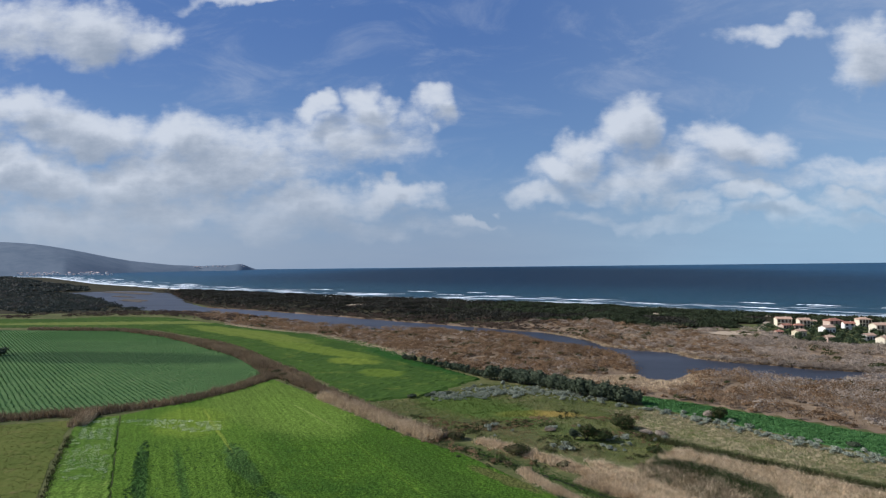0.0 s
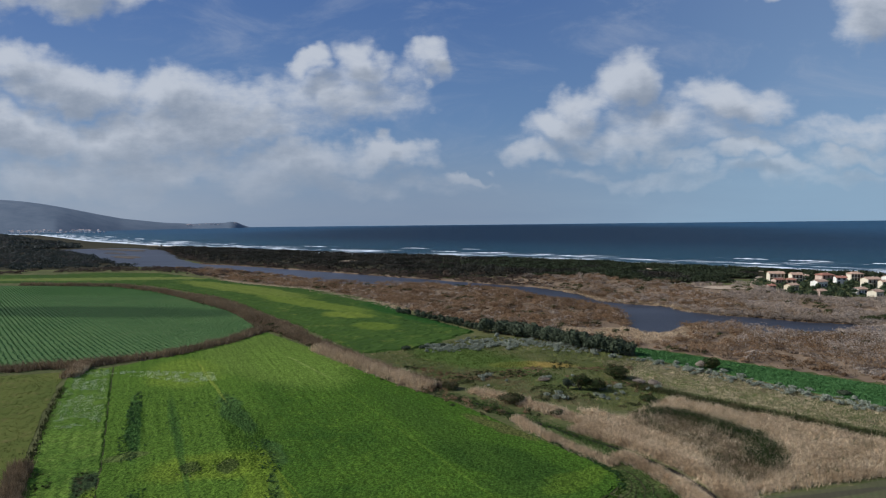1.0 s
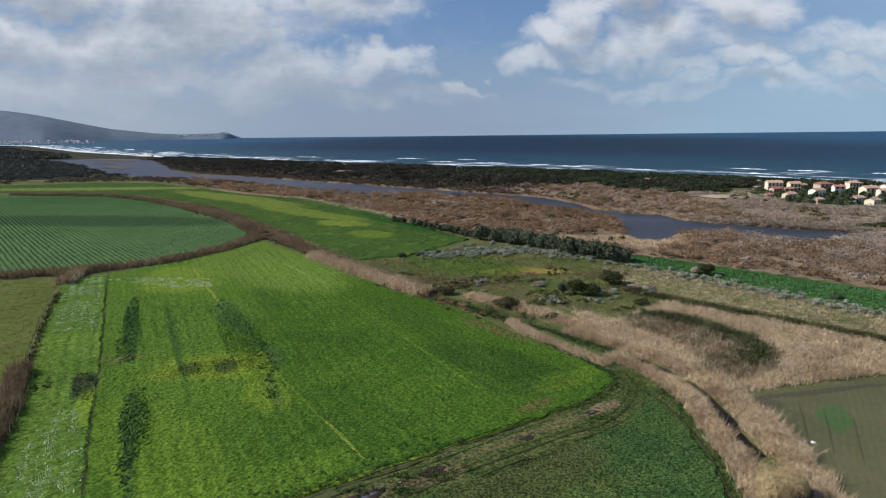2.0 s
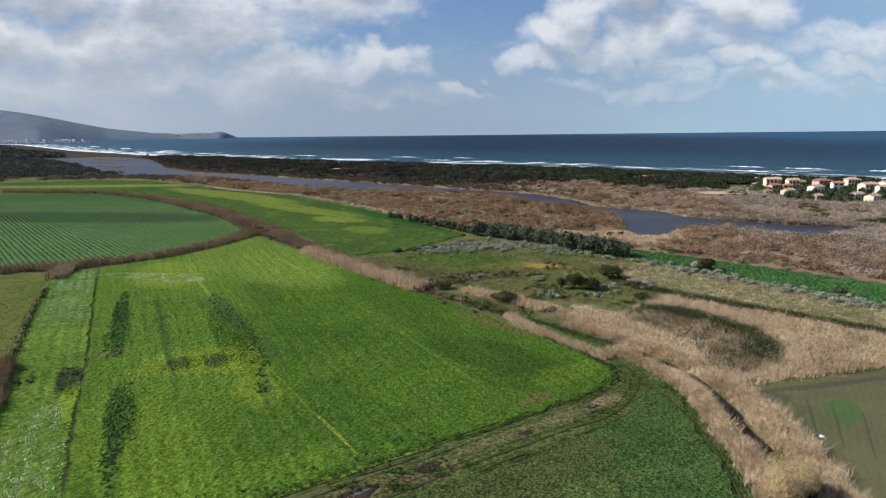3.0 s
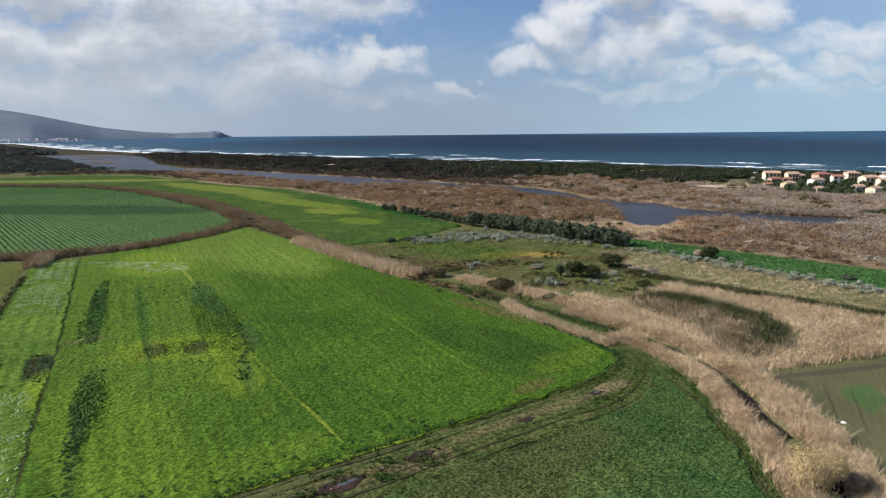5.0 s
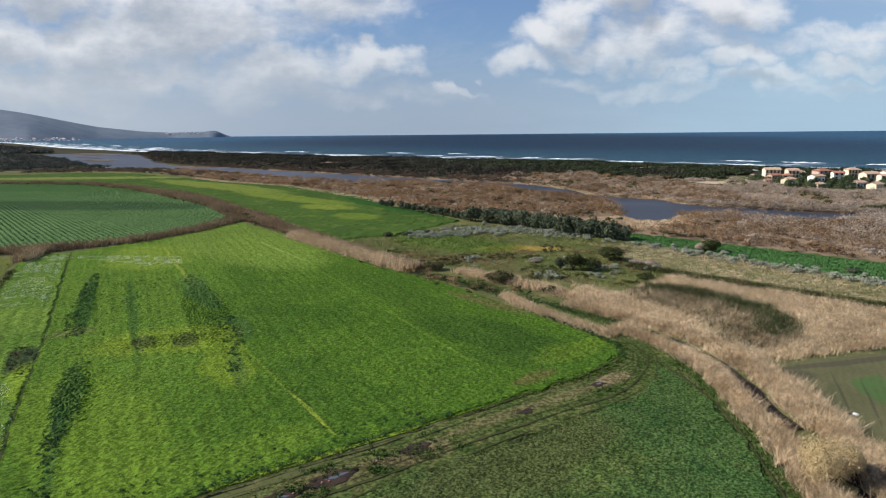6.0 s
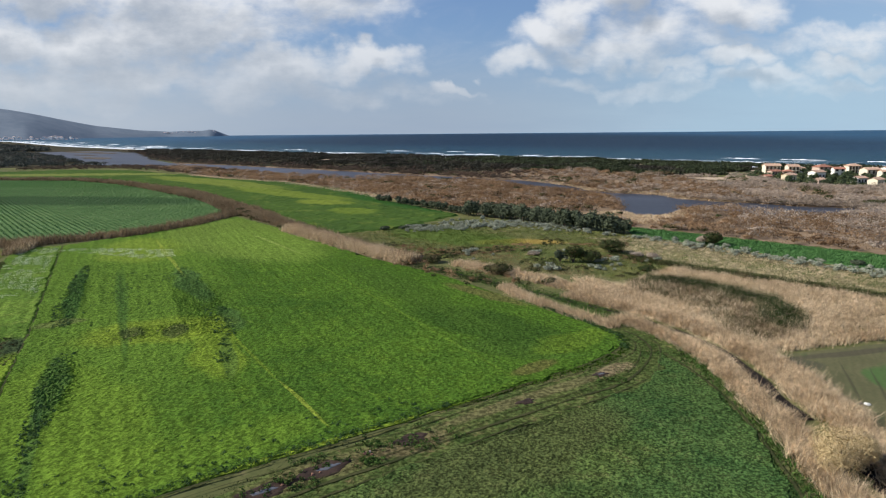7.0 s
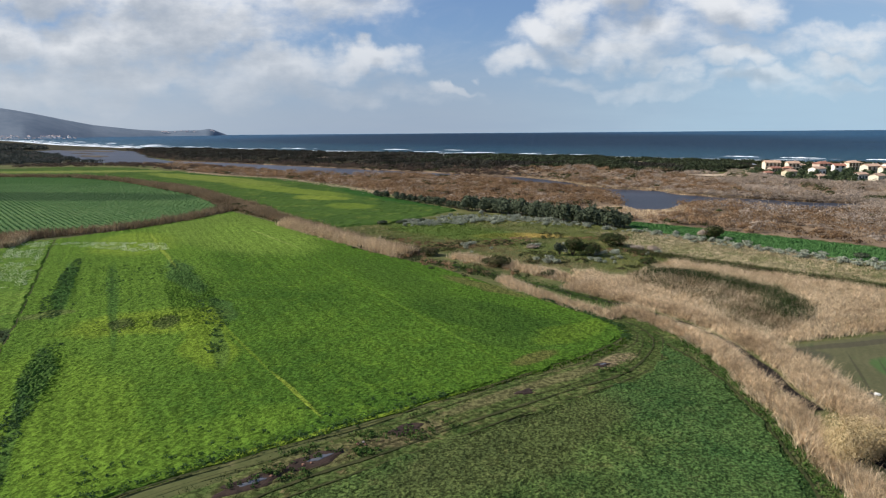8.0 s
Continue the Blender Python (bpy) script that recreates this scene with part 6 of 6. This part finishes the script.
v, f = ribbon(smooth_line([(196, 349), (206, 337), (222, 324)], 5), [1.2] * 60, 0.0)
v = [(a, b, float(height(np.array([a]), np.array([b]))[0]) + 0.25) for a, b, c in v]
tagged(new("road", mesh_of("road", v, f, M_SAND)), "pale sandy lane along the village gardens", "lane", kind="structure")
for cx, cy, rx, ry, a in ((-108, 650, 11, 8, 30), (160, 500, 3, 16, -20)):
    zz = float(height(np.array([cx]), np.array([cy]))[0])
    ob = blob("dune_sand", cx, cy, rx, ry, a, zz + 1.1, M_SAND, "bare pale sand scar between dune scrub", "sand", cx * 0.1, "structure")

blob("clearing", 166, 382, 17, 9, -34, 0.35 + float(height(np.array([166.0]), np.array([373.0]))[0]), M_SAND, "pale sandy clearing below the dune scrub", "sand", 2.2, "structure")
blob("sandbar", -575, 1058, 85, 17, -38, -0.06, M_BAR, "long brown sandbar behind the beach", "sand", 3.1, "structure")
blob("sandbar", -520, 940, 40, 9, -46, -0.08, M_BAR, "narrow brown mudbank in the river mouth", "sand", 9.2, "structure")
blob("sandbar", -445, 832, 42, 14, -45, -0.05, M_BAR, "low brown sandbar in the river mouth", "sand", 7.7, "structure")
blob("river_sand", 190, 262, 11, 2.2, 12, 0.25, M_SAND, "pale sand bar at the river's end", "sand", 4.4, "structure")
# small white town on the far side of the bay
for k in range(110):
    t = rng.random()
    if k < 76:
        u, d = -0.73 + 0.16 * t, 2850 + 250 * rng.random()
        z = 2 + 14 * rng.random()
    else:
        u = -0.435 + 0.09 * t
        d = float(np.interp(u, hu, hd)) - 30 - 60 * rng.random()
        z = float(np.interp(u, hu, hz)) * (0.55 + 0.3 * rng.random())
    root = new("town_house")
    s = rng.uniform(3, 6.5)
    root.matrix_world = pose(u * d, d, z - 2, 0, 0, rng.uniform(-30, 30))
    tagged(root, "small pale house of a far town", "house", "houses of the far town")
    bm = bmesh.new()
    box(bm, -s, s, -s * 0.7, s * 0.7, -6, s * 0.4)
    part("wall", bm, M_FAR_WALL, root)
    bm = bmesh.new()
    p = [bm.verts.new(q) for q in ((-s - 1, -s * 0.7 - 1, s * 0.4), (s + 1, -s * 0.7 - 1, s * 0.4), (s + 1, s * 0.7 + 1, s * 0.4), (-s - 1, s * 0.7 + 1, s * 0.4), (-s, 0, s * 0.8), (s, 0, s * 0.8))]
    for fc in ((0, 1, 5, 4), (2, 3, 4, 5), (1, 2, 5), (3, 0, 4), (3, 2, 1, 0)):
        bm.faces.new([p[i] for i in fc])
    part("roof", bm, M_FAR_ROOF, root)


# ---- breakers ----
def breaker(x, y, length, wide, turn, seed):
    """A crest of white water: a low rounded ridge with ragged ends and rim."""
    bm = bmesh.new()
    rows, cols = 7, 60
    grid = []
    for i in range(cols):
        t = i / (cols - 1)
        env = (math.sin(math.pi * t) ** 0.6) * (0.55 + 0.7 * noise.noise(Vector((t * 7, seed, 0)))) + 0.02
        bow = 3.0 * noise.noise(Vector((t * 2.5, seed + 9, 0)))
        line = []
        for j in range(rows):
            s = j / (rows - 1) * 2 - 1
            rag = 1 + 0.5 * noise.noise(Vector((t * 22, s * 2, seed)))
            line.append(bm.verts.new(((t - 0.5) * length, bow + s * wide * max(env, 0.02) * rag, -0.4 + 1.1 * max(env, 0) * (1 - s * s))))
        grid.append(line)
    for a, b in zip(grid, grid[1:]):
        for j in range(rows - 1):
            bm.faces.new((a[j], b[j], b[j + 1], a[j + 1]))
    me = bpy.data.meshes.new("breaker")
    bm.to_mesh(me)
    bm.free()
    me.materials.append(M_FOAM)
    ob = new("breaker", me)
    ob.matrix_world = pose(x, y, 0, 0, 0, turn)
    return tagged(ob, "white breaking wave crest rolling toward the beach", "wave", "breakers off the beach")


for i, (x, y, length, wide, turn) in enumerate(((372, 640, 42, 4.0, -44), (330, 680, 38, 2.8, -44), (420, 590, 30, 3.4, -44), (60, 850, 60, 6, -36), (120, 800, 34, 4, -36), (-10, 905, 52, 5, -34), (-60, 1010, 60, 5, -34),
                                                (30, 960, 36, 4, -34), (-180, 980, 60, 5, -38), (-330, 1110, 80, 6, -42), (210, 690, 50, 3.0, -42), (150, 760, 44, 3.0, -40), (-480, 1270, 90, 7, -45), (-650, 1480, 110, 8, -47),
                                                (-900, 1760, 130, 9, -50), (-250, 1120, 70, 5, -40), (-620, 1400, 120, 9, -46), (-1150, 2050, 160, 12, -50), (300, 610, 46, 2.4, -44), (450, 520, 40, 2.5, -45))):
    breaker(x, y, length, wide, turn, i * 3.7)

# ---- small things by the track ----


def lump(name, x, y, z, size, flat, material, label, category, seed):
    bm = bmesh.new()
    bmesh.ops.create_icosphere(bm, subdivisions=3, radius=size)
    for v in bm.verts:
        k = 1 + 0.35 * noise.noise(v.co / size * 1.3 + Vector((seed, 0, 0))) + 0.12 * noise.noise(v.co / size * 4 + Vector((0, seed, 0)))
        v.co = Vector((v.co.x * k, v.co.y * k, max(v.co.z * k * flat, -0.15 * size)))
    me = bpy.data.meshes.new(name)
    bm.to_mesh(me)
    bm.free()
    me.materials.append(material)
    ob = new(name, me)
    ob.location = (x, y, z)
    return tagged(ob, label, category)


lump("sack", 52.0, 84.3, 0.13, 0.34, 0.5, M_SACK, "crumpled white plastic sack lying on bare soil", "sack", 2.0)
lump("sack", 51.4, 84.5, 0.13, 0.28, 0.45, M_BLACK, "dark crumpled sack beside a white one", "sack", 5.0)
for i, (x, y, s) in enumerate(((-7.3, 74.2, 0.24), (-6.9, 74.5, 0.17), (-12.0, 70.4, 0.17), (-14.5, 68.6, 0.15), (-6.6, 74.0, 0.13), (-11.3, 70.7, 0.12))):
    lump("clay_clod", x, y, 0.24, s, 0.6, M_RUST if i != 1 else M_STONE, "reddish lump of clay by the muddy track", "clod", i * 1.3)
